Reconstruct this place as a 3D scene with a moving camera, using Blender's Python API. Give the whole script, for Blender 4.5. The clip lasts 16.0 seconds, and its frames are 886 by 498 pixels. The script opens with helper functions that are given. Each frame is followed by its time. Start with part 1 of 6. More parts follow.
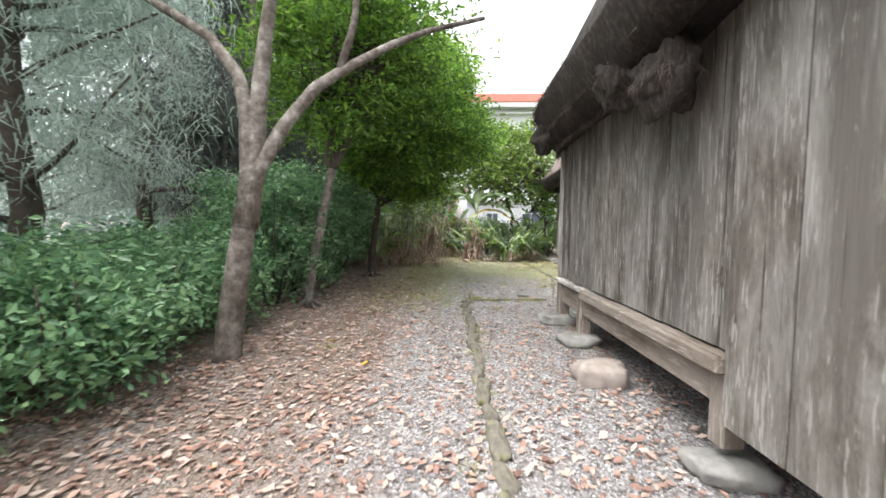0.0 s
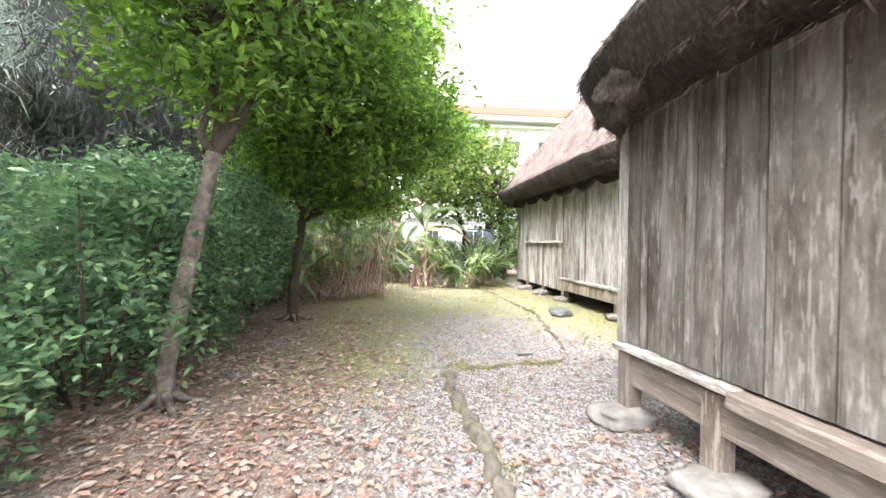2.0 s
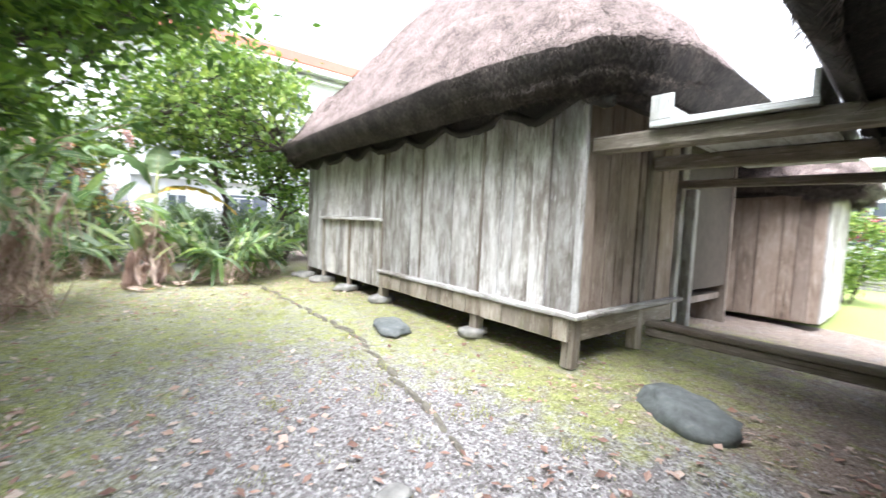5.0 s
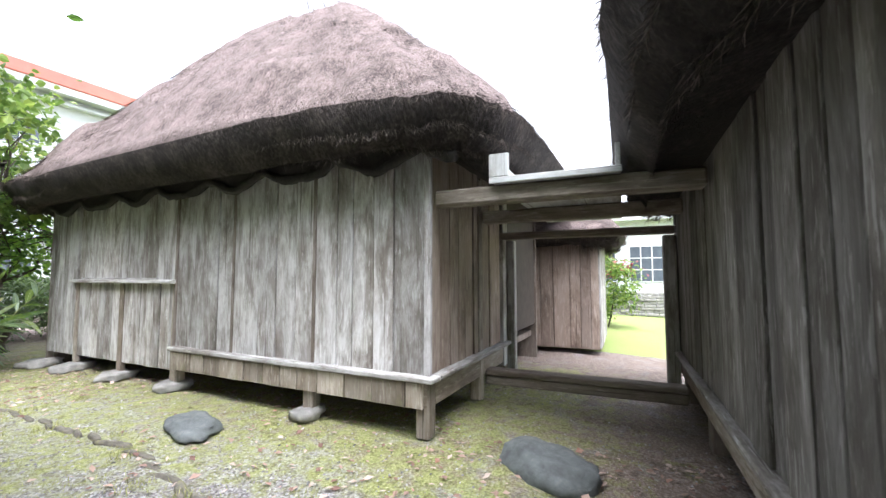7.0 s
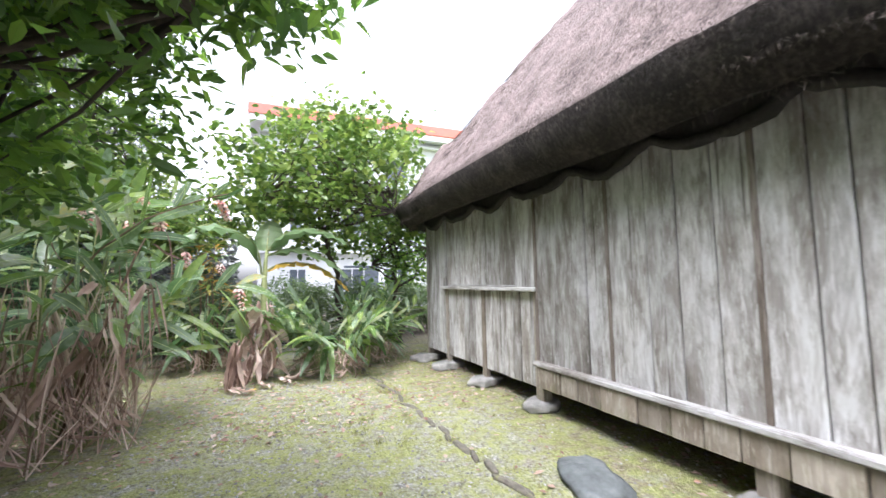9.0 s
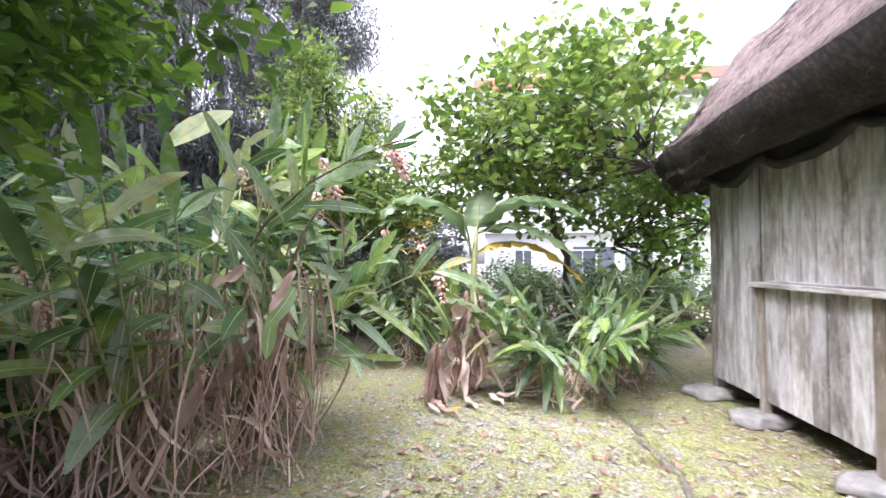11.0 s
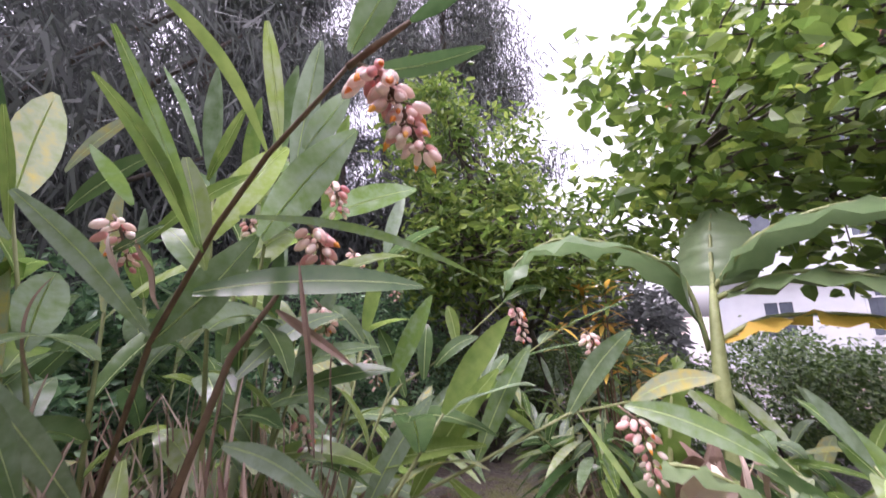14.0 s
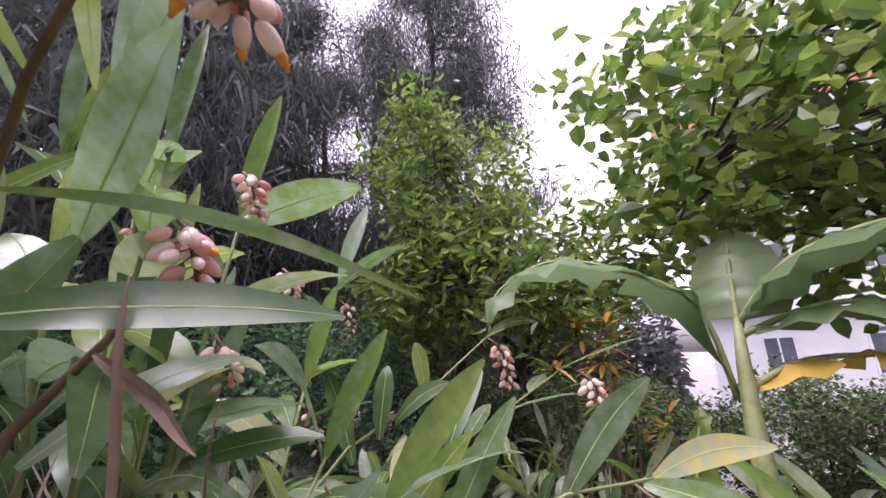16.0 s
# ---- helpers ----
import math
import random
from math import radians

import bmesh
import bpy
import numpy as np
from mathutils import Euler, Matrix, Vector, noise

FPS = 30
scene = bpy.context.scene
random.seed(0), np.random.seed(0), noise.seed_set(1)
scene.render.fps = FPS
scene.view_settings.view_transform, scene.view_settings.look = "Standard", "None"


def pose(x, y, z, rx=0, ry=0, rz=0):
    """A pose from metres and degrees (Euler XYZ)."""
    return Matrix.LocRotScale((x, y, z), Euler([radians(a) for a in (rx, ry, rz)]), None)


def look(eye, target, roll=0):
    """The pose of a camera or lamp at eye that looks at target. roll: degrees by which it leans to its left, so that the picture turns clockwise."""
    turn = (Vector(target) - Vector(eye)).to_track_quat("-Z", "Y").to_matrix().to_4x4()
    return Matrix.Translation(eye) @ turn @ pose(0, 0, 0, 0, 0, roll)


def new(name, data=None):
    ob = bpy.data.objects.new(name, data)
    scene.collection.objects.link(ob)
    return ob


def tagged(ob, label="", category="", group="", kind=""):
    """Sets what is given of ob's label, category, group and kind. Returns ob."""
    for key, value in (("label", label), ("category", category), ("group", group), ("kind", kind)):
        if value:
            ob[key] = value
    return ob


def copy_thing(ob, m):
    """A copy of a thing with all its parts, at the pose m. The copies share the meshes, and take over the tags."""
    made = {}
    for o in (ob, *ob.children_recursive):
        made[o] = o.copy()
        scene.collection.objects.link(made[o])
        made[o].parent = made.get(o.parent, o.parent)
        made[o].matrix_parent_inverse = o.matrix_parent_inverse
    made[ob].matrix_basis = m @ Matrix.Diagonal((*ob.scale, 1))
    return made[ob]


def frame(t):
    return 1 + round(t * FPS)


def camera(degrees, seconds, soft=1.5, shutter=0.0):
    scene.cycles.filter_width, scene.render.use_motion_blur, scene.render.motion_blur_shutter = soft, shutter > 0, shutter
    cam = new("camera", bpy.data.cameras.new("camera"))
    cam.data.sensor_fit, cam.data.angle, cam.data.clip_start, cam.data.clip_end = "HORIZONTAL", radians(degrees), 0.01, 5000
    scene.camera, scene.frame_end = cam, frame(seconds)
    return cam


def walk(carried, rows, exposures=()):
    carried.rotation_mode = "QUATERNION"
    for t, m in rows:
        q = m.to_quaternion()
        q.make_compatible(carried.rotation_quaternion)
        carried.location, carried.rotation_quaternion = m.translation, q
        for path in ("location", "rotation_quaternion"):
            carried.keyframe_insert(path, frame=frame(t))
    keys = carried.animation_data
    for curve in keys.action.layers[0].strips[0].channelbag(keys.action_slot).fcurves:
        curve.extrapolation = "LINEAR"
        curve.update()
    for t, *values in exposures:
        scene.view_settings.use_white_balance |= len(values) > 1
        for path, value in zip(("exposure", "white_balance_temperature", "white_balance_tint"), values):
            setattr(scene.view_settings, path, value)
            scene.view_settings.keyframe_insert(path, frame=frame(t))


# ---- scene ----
cam = camera(95.1, 16.0, 1.5, 0.25)
PATH = [
    (0, (0.072, -0.039, 1.597), (0.05, 1.958, 1.483), 0.8),
    (0.5, (-0.072, 0.642, 1.661), (0.037, 2.635, 1.54), 0.8),
    (1, (-0.189, 1.314, 1.688), (-0.137, 3.307, 1.532), 2.0),
    (1.5, (-0.283, 1.977, 1.716), (-0.024, 3.958, 1.618), 2.2),
    (2, (-0.343, 2.622, 1.695), (-0.027, 4.596, 1.668), 0.6),
    (2.5, (-0.394, 3.263, 1.7), (0.083, 5.205, 1.678), 1.4),
    (3, (-0.331, 3.836, 1.698), (0.403, 5.691, 1.561), 1.2),
    (3.5, (-0.151, 4.422, 1.635), (0.625, 6.254, 1.433), 0.4),
    (4, (0.132, 5.038, 1.555), (1.089, 6.774, 1.294), 2.3),
    (4.5, (0.311, 5.462, 1.692), (1.338, 7.171, 1.532), -1.2),
    (5, (0.331, 5.842, 1.754), (1.625, 7.361, 1.627), 2.6),
    (5.2, (0.334, 5.964, 1.765), (1.831, 7.286, 1.65), 1.4),
    (7.3, (0.573, 6.513, 1.837), (2.398, 7.321, 1.973), -0.1),
    (7.5, (0.604, 6.659, 1.84), (2.394, 7.538, 1.993), -0.2),
    (8, (0.636, 7.051, 1.848), (2.261, 8.21, 1.974), -2.2),
    (8.5, (0.757, 7.524, 1.83), (2.008, 9.078, 1.98), -3.0),
    (9, (0.885, 7.932, 1.912), (1.763, 9.722, 2.061), -1.2),
    (9.5, (1.019, 8.453, 1.884), (1.75, 10.305, 2.076), -1.9),
    (10, (1.127, 8.972, 1.894), (1.601, 10.91, 2.039), -0.7),
    (10.2, (1.172, 9.191, 1.929), (1.48, 11.164, 2.029), 0.3),
    (12.3, (1.35, 11.4, 2.003), (0.76, 13.31, 2.05), -3.0),
    (12.5, (1.346, 11.603, 2.0), (0.699, 13.495, 2.019), -2.9),
    (13, (1.299, 12.066, 1.958), (0.558, 13.923, 2.013), -3.4),
    (13.5, (1.21, 12.383, 2.077), (0.342, 14.179, 2.227), -4.0),
    (14, (1.152, 12.523, 2.3), (0.115, 14.192, 2.672), -2.5),
    (14.5, (1.042, 12.631, 2.422), (0.057, 14.27, 3.007), -2.3),
    (15, (0.965, 12.713, 2.433), (0.035, 14.349, 3.111), -3.0),
    (15.5, (0.99, 12.876, 2.376), (0.06, 14.526, 3.019), -2.9),
    (16, (1.01, 13.013, 2.334), (0.027, 14.673, 2.862), -2.4),
]

def rows_of(path):
    return [(t, look(eye, target, roll)) for t, eye, target, roll in path]


walk(cam, rows_of(PATH), [(0, 1.97, 6500, 10), (1.2, 2.38, 6500, 11), (2.5, 3.05, 6700, 14), (4, 3.2, 6600, 14), (5, 2.75, 6100, 12), (7.5, 2.25, 6000, 15), (9, 2.3, 6000, 16),
                         (10.2, 2.55, 6000, 17), (12.3, 2.45, 6050, 38), (13.2, 2.25, 6050, 38), (14.2, 1.95, 6150, 37), (16, 1.7, 6200, 37)])

# ---- world, sun, exposure ----
world = bpy.data.worlds.new("overcast_sky")
scene.world = world
world.use_nodes = True
wn, wl = world.node_tree.nodes, world.node_tree.links
sky = wn.new("ShaderNodeTexSky")
sky.sky_type = 'NISHITA'
sky.sun_disc = False
sky.sun_elevation, sky.sun_rotation = radians(68), radians(-124)
sky.air_density, sky.dust_density, sky.ozone_density = 1.0, 4.0, 1.0
pale = wn.new("ShaderNodeHueSaturation")
pale.inputs["Saturation"].default_value = 0.15
wl.new(sky.outputs[0], pale.inputs["Color"])
wl.new(pale.outputs[0], wn["Background"].inputs[0])
wn["Background"].inputs[1].default_value = 0.15
sun = new("sun", bpy.data.lights.new("sun", "SUN"))
sun.data.energy, sun.data.angle, sun.data.color = 1.15, radians(60), (1.0, 0.97, 0.92)
sun.matrix_world = look((-9, -6, 26.3), (0, 0, 0))

# ---- materials ----


def node_mat(name):
    m = bpy.data.materials.new(name)
    m.use_nodes = True
    return m, m.node_tree.nodes, m.node_tree.links, m.node_tree.nodes["Principled BSDF"]


def ramp(nodes, links, fac, stops):
    r = nodes.new("ShaderNodeValToRGB")
    e = r.color_ramp.elements
    while len(e) < len(stops):
        e.new(0.5)
    for el, (p, c) in zip(e, stops):
        el.position, el.color = p, (*c, 1)
    links.new(fac, r.inputs[0])
    return r.outputs[0]


def tex(nodes, links, scale, detail=6, rough=0.6, stretch=(1, 1, 1), coord="Object", seed=None, distort=0.0):
    tc = nodes.new("ShaderNodeTexCoord")
    mp = nodes.new("ShaderNodeMapping")
    mp.inputs["Scale"].default_value = stretch
    links.new(tc.outputs[coord], mp.inputs[0])
    if seed is not None:
        links.new(seed, mp.inputs["Location"])
    n = nodes.new("ShaderNodeTexNoise")
    n.inputs["Scale"].default_value, n.inputs["Detail"].default_value = scale, detail
    n.inputs["Roughness"].default_value, n.inputs["Distortion"].default_value = rough, distort
    links.new(mp.outputs[0], n.inputs["Vector"])
    return n.outputs["Fac"]


def mix(nodes, links, fac, a, b, mode="MIX"):
    x = nodes.new("ShaderNodeMix")
    x.data_type, x.blend_type = "RGBA", mode
    for sock, v in ((x.inputs["Factor"], fac), (x.inputs["A"], a), (x.inputs["B"], b)):
        if isinstance(v, (int, float)):
            sock.default_value = v
        elif isinstance(v, tuple):
            sock.default_value = (*v, 1)
        else:
            links.new(v, sock)
    return x.outputs["Result"]


def math_node(nodes, links, op, a, b=0.0, clamp=False):
    x = nodes.new("ShaderNodeMath")
    x.operation, x.use_clamp = op, clamp
    for sock, v in zip(x.inputs, (a, b)):
        if isinstance(v, (int, float)):
            sock.default_value = v
        else:
            links.new(v, sock)
    return x.outputs[0]


def bump(nodes, links, bsdf, height, strength=0.4, dist=0.02):
    b = nodes.new("ShaderNodeBump")
    b.inputs["Strength"].default_value, b.inputs["Distance"].default_value = strength, dist
    links.new(height, b.inputs["Height"])
    links.new(b.outputs[0], bsdf.inputs["Normal"])


def weathered_wood(name, dark, mid, pale_c, streak=0.5, moss=0.0):
    """Old boards: grain along the local z axis, pale peeling streaks, damp stains, a tone of its own for each board."""
    m, n, l, b = node_mat(name)
    info = n.new("ShaderNodeObjectInfo")
    rnd = info.outputs["Random"]
    shift = n.new("ShaderNodeCombineXYZ")
    big = math_node(n, l, "MULTIPLY", rnd, 97.0)
    for k in range(3):
        l.new(big, shift.inputs[k])
    grain = tex(n, l, 70, 8, 0.7, (1, 1, 0.03), seed=shift.outputs[0])
    wide = tex(n, l, 5, 7, 0.72, (1.5, 1.5, 0.22), seed=shift.outputs[0], distort=0.9)
    patch = tex(n, l, 2.2, 7, 0.75, (1.2, 1.2, 0.35), seed=shift.outputs[0], distort=0.5)
    blot = tex(n, l, 1.3, 7, 0.75, (1, 1, 0.5), coord="Object", seed=shift.outputs[0])
    base = ramp(n, l, grain, [(0.25, tuple(0.5 * (a + c) for a, c in zip(dark, mid))), (0.5, mid), (0.8, tuple(min(1, c * 1.2) for c in mid))])
    peel = ramp(n, l, math_node(n, l, "ADD", math_node(n, l, "MULTIPLY", wide, 0.5), math_node(n, l, "MULTIPLY", patch, 0.5)), [(0.44, (0, 0, 0)), (0.56, (1, 1, 1))])
    fac = math_node(n, l, "MULTIPLY", peel, streak)
    col = mix(n, l, fac, base, pale_c)
    stain = ramp(n, l, blot, [(0.34, (0.33, 0.29, 0.25)), (0.43, (0.7, 0.67, 0.63)), (0.52, (1, 1, 1))])
    col = mix(n, l, 0.85, col, stain, "MULTIPLY")
    flake = tex(n, l, 30, 5, 0.6, (1.4, 1.4, 0.15), seed=shift.outputs[0], distort=0.4)
    fl = ramp(n, l, math_node(n, l, "ADD", math_node(n, l, "MULTIPLY", flake, 0.62), math_node(n, l, "MULTIPLY", patch, 0.38)), [(0.545, (0, 0, 0)), (0.58, (1, 1, 1))])
    col = mix(n, l, math_node(n, l, "MULTIPLY", fl, 0.5), col, tuple(min(1, c * 1.12) for c in pale_c))
    crack = ramp(n, l, tex(n, l, 34, 3, 0.5, (1, 1, 0.018), seed=shift.outputs[0]), [(0.30, (0.25, 0.22, 0.2)), (0.36, (1, 1, 1))])
    col = mix(n, l, 0.8, col, crack, "MULTIPLY")
    tone = n.new("ShaderNodeMapRange")
    tone.inputs["To Min"].default_value, tone.inputs["To Max"].default_value = 0.72, 1.15
    l.new(rnd, tone.inputs[0])
    hsv = n.new("ShaderNodeHueSaturation")
    l.new(tone.outputs[0], hsv.inputs["Value"])
    l.new(col, hsv.inputs["Color"])
    col = hsv.outputs[0]
    if moss:
        mo = ramp(n, l, tex(n, l, 5, 6, 0.7), [(0.55, (0, 0, 0)), (0.7, (1, 1, 1))])
        col = mix(n, l, math_node(n, l, "MULTIPLY", mo, moss), col, (0.13, 0.15, 0.04))
    l.new(col, b.inputs["Base Color"])
    b.inputs["Roughness"].default_value = 0.85
    bump(n, l, b, grain, 0.5, 0.006)
    return m


def mottled(name, stops, scale, bump_s=0.5, rough=0.9, dist=0.02, detail=8, island=False, metal=0.0, stretch=(1, 1, 1)):
    m, n, l, b = node_mat(name)
    f = tex(n, l, scale, detail, 0.65, stretch)
    f2 = tex(n, l, scale * 0.13, 4, 0.6)
    f3 = math_node(n, l, "ADD", math_node(n, l, "MULTIPLY", f, 0.6), math_node(n, l, "MULTIPLY", f2, 0.4))
    if island:
        g = n.new("ShaderNodeNewGeometry")
        f3 = math_node(n, l, "ADD", math_node(n, l, "MULTIPLY", f3, 0.45), math_node(n, l, "MULTIPLY", g.outputs["Random Per Island"], 0.55))
    l.new(ramp(n, l, f3, stops), b.inputs["Base Color"])
    b.inputs["Roughness"].default_value = rough
    b.inputs["Metallic"].default_value = metal
    bump(n, l, b, f, bump_s, dist)
    return m


def leaf_mat(name, stops, rough=0.45, trans=0.25, vein=True):
    """Leaves: each takes its own tone; light passes through in part."""
    m, n, l, b = node_mat(name)
    g = n.new("ShaderNodeNewGeometry")
    f = tex(n, l, 14, 3, 0.6)
    info = n.new("ShaderNodeObjectInfo")
    own = math_node(n, l, "FRACT", math_node(n, l, "ADD", g.outputs["Random Per Island"], info.outputs["Random"]))
    v = math_node(n, l, "ADD", math_node(n, l, "MULTIPLY", f, 0.3), math_node(n, l, "MULTIPLY", own, 0.7))
    col = ramp(n, l, v, stops)
    l.new(col, b.inputs["Base Color"])
    b.inputs["Roughness"].default_value = rough
    tr = n.new("ShaderNodeBsdfTranslucent")
    hsv = n.new("ShaderNodeHueSaturation")
    hsv.inputs["Value"].default_value, hsv.inputs["Saturation"].default_value = 1.7, 1.0
    l.new(col, hsv.inputs["Color"])
    l.new(hsv.outputs[0], tr.inputs["Color"])
    ms = n.new("ShaderNodeMixShader")
    ms.inputs[0].default_value = trans
    l.new(b.outputs[0], ms.inputs[1])
    l.new(tr.outputs[0], ms.inputs[2])
    l.new(ms.outputs[0], n["Material Output"].inputs[0])
    return m


WOOD = weathered_wood("weathered_boards", (0.12, 0.108, 0.095), (0.30, 0.28, 0.26), (0.64, 0.64, 0.64), 0.9)
WOOD_FLAKED = weathered_wood("flaking_boards", (0.05, 0.045, 0.04), (0.125, 0.115, 0.103), (0.36, 0.35, 0.335), 0.5)
# darker copy of the boards, shade put into the tone
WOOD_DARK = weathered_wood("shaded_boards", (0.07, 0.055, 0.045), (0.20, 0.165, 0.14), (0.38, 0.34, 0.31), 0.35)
WOOD_WARM = weathered_wood("brown_boards", (0.07, 0.05, 0.04), (0.29, 0.225, 0.185), (0.44, 0.37, 0.32), 0.4)
TIMBER = weathered_wood("old_timber", (0.09, 0.075, 0.06), (0.24, 0.20, 0.16), (0.45, 0.41, 0.36), 0.45, 0.35)
GUTTER_WOOD = weathered_wood("bleached_board", (0.25, 0.26, 0.26), (0.48, 0.50, 0.50), (0.68, 0.70, 0.70), 0.6)
# damp thatch of the near house; also carries the painted shade under eaves
THATCH_DARK = mottled("damp_shaded_thatch", [(0.34, (0.009, 0.008, 0.007)), (0.5, (0.035, 0.028, 0.025)), (0.68, (0.11, 0.09, 0.08))], 26, 1.0, 0.95, 0.06, stretch=(1.3, 1.3, 0.35))
THATCH = mottled("thatch", [(0.32, (0.035, 0.026, 0.023)), (0.43, (0.125, 0.094, 0.086)), (0.53, (0.22, 0.17, 0.16)), (0.72, (0.34, 0.275, 0.262))], 26, 1.0, 0.95, 0.06, stretch=(1.3, 1.3, 0.3))
STRAW = mottled("straw", [(0.2, (0.02, 0.016, 0.014)), (0.55, (0.08, 0.063, 0.054)), (0.9, (0.22, 0.18, 0.16))], 10, 0.2, 0.9, 0.01, island=True)
ROPE = mottled("tarred_net", [(0.3, (0.012, 0.011, 0.011)), (0.7, (0.05, 0.045, 0.04))], 30, 0.6)
STONE = mottled("grey_stone", [(0.25, (0.10, 0.10, 0.10)), (0.5, (0.24, 0.235, 0.225)), (0.75, (0.40, 0.385, 0.36))], 9, 0.7, 0.85)
STONE_DARK = mottled("slate_rock", [(0.3, (0.05, 0.058, 0.06)), (0.55, (0.13, 0.145, 0.145)), (0.8, (0.27, 0.28, 0.27))], 10, 0.8, 0.7)
STONE_PINK = mottled("pinkish_rock", [(0.25, (0.17, 0.145, 0.13)), (0.5, (0.32, 0.275, 0.25)), (0.8, (0.45, 0.41, 0.38))], 8, 0.7, 0.9)
STONE_MOSS = mottled("mossy_stone", [(0.3, (0.06, 0.055, 0.045)), (0.5, (0.16, 0.145, 0.12)), (0.6, (0.17, 0.17, 0.07)), (0.8, (0.27, 0.25, 0.20))], 11, 0.9, 0.95)
BARK = mottled("tree_bark", [(0.32, (0.04, 0.034, 0.028)), (0.45, (0.12, 0.10, 0.085)), (0.54, (0.21, 0.185, 0.165)), (0.66, (0.40, 0.375, 0.345))], 11, 0.9, 0.95)
BARK_DARK = mottled("dark_bark", [(0.3, (0.03, 0.025, 0.02)), (0.6, (0.10, 0.08, 0.065))], 14, 0.9, 0.95)
LEAF_TREE = leaf_mat("broad_leaves", [(0.15, (0.053, 0.109, 0.026)), (0.5, (0.105, 0.203, 0.036)), (0.85, (0.229, 0.374, 0.058))], 0.35, 0.5)
LEAF_HEDGE = leaf_mat("hedge_leaves", [(0.15, (0.056, 0.128, 0.067)), (0.5, (0.113, 0.224, 0.111)), (0.85, (0.241, 0.389, 0.194))], 0.32, 0.3)
LEAF_BRIGHT = leaf_mat("young_leaves", [(0.1, (0.055, 0.105, 0.022)), (0.5, (0.115, 0.19, 0.038)), (0.85, (0.25, 0.33, 0.07)), (0.98, (0.53, 0.36, 0.07))], 0.35, 0.38)
LEAF_PINE = leaf_mat("casuarina_needles", [(0.1, (0.16, 0.205, 0.185)), (0.5, (0.29, 0.36, 0.325)), (0.9, (0.46, 0.54, 0.50))], 0.6, 0.45)
LEAF_BACK = leaf_mat("back_hedge_leaves", [(0.1, (0.03, 0.06, 0.02)), (0.5, (0.065, 0.115, 0.032)), (0.9, (0.14, 0.205, 0.055))], 0.4, 0.25)
# darker copy of the casuarina needles, with shade put into the colour
LEAF_PINE_SHADED = leaf_mat("shaded_needles", [(0.1, (0.04, 0.045, 0.042)), (0.5, (0.075, 0.085, 0.078)), (0.9, (0.14, 0.155, 0.145))], 0.7, 0.25)
# pale grey-green stops paint sky gloss and light undersides onto some leaves
LEAF_GINGER = leaf_mat("ginger_leaves", [(0.12, (0.055, 0.115, 0.04)), (0.3, (0.11, 0.18, 0.07)), (0.45, (0.27, 0.35, 0.25)), (0.58, (0.13, 0.22, 0.055)), (0.72, (0.24, 0.33, 0.09)), (0.82, (0.38, 0.44, 0.30)), (0.9, (0.56, 0.50, 0.17)), (0.97, (0.66, 0.48, 0.30))], 0.22, 0.36)
LEAF_BANANA = leaf_mat("banana_leaf", [(0.1, (0.070, 0.137, 0.052)), (0.5, (0.119, 0.200, 0.085)), (0.9, (0.210, 0.284, 0.143))], 0.35, 0.3)
LEAF_DEAD = leaf_mat("dead_leaf", [(0.1, (0.16, 0.095, 0.07)), (0.4, (0.36, 0.25, 0.20)), (0.65, (0.56, 0.43, 0.37)), (0.9, (0.74, 0.62, 0.55))], 0.7, 0.15)
LEAF_ORANGE = leaf_mat("orange_leaf", [(0.1, (0.50, 0.24, 0.04)), (0.5, (0.62, 0.35, 0.06)), (0.9, (0.65, 0.48, 0.10))], 0.5, 0.3)
LITTER = leaf_mat("leaf_litter", [(0.1, (0.12, 0.065, 0.05)), (0.3, (0.26, 0.155, 0.125)), (0.5, (0.38, 0.265, 0.215)), (0.7, (0.50, 0.41, 0.36)), (0.86, (0.34, 0.17, 0.12)), (0.94, (0.58, 0.43, 0.13))], 0.8, 0.1)
PETAL = leaf_mat("shell_flower_bud", [(0.15, (0.62, 0.26, 0.27)), (0.35, (0.76, 0.50, 0.46)), (0.6, (0.82, 0.68, 0.62)), (0.9, (0.86, 0.80, 0.74))], 0.28, 0.25)
PETAL_TIP = leaf_mat("orange_petal", [(0.1, (0.75, 0.16, 0.05)), (0.6, (0.85, 0.35, 0.05)), (0.9, (0.85, 0.5, 0.10))], 0.4, 0.2)
RIB = leaf_mat("leaf_rib", [(0.1, (0.45, 0.55, 0.22)), (0.9, (0.60, 0.68, 0.36))], 0.4, 0.5)
STEM = mottled("green_stem", [(0.3, (0.17, 0.20, 0.07)), (0.7, (0.34, 0.38, 0.17))], 20, 0.2, 0.5)
STEM_BROWN = mottled("brown_stem", [(0.3, (0.09, 0.055, 0.035)), (0.7, (0.23, 0.15, 0.09))], 20, 0.2, 0.6)
PLASTER = mottled("white_plaster", [(0.3, (0.46, 0.485, 0.51)), (0.7, (0.58, 0.60, 0.62))], 2, 0.05, 0.8)
RED_ROOF = mottled("red_roof_edge", [(0.3, (0.52, 0.15, 0.12)), (0.7, (0.62, 0.20, 0.16))], 3, 0.1, 0.6)
GLASS_DARK = mottled("window_glass", [(0.3, (0.05, 0.06, 0.08)), (0.7, (0.12, 0.14, 0.17))], 2, 0.0, 0.12)
# core sheets behind the boards; the shade of the gaps is their colour
INNER_DARK = mottled("shaded_wall_core", [(0.3, (0.04, 0.032, 0.027)), (0.7, (0.09, 0.075, 0.062))], 6, 0.3)


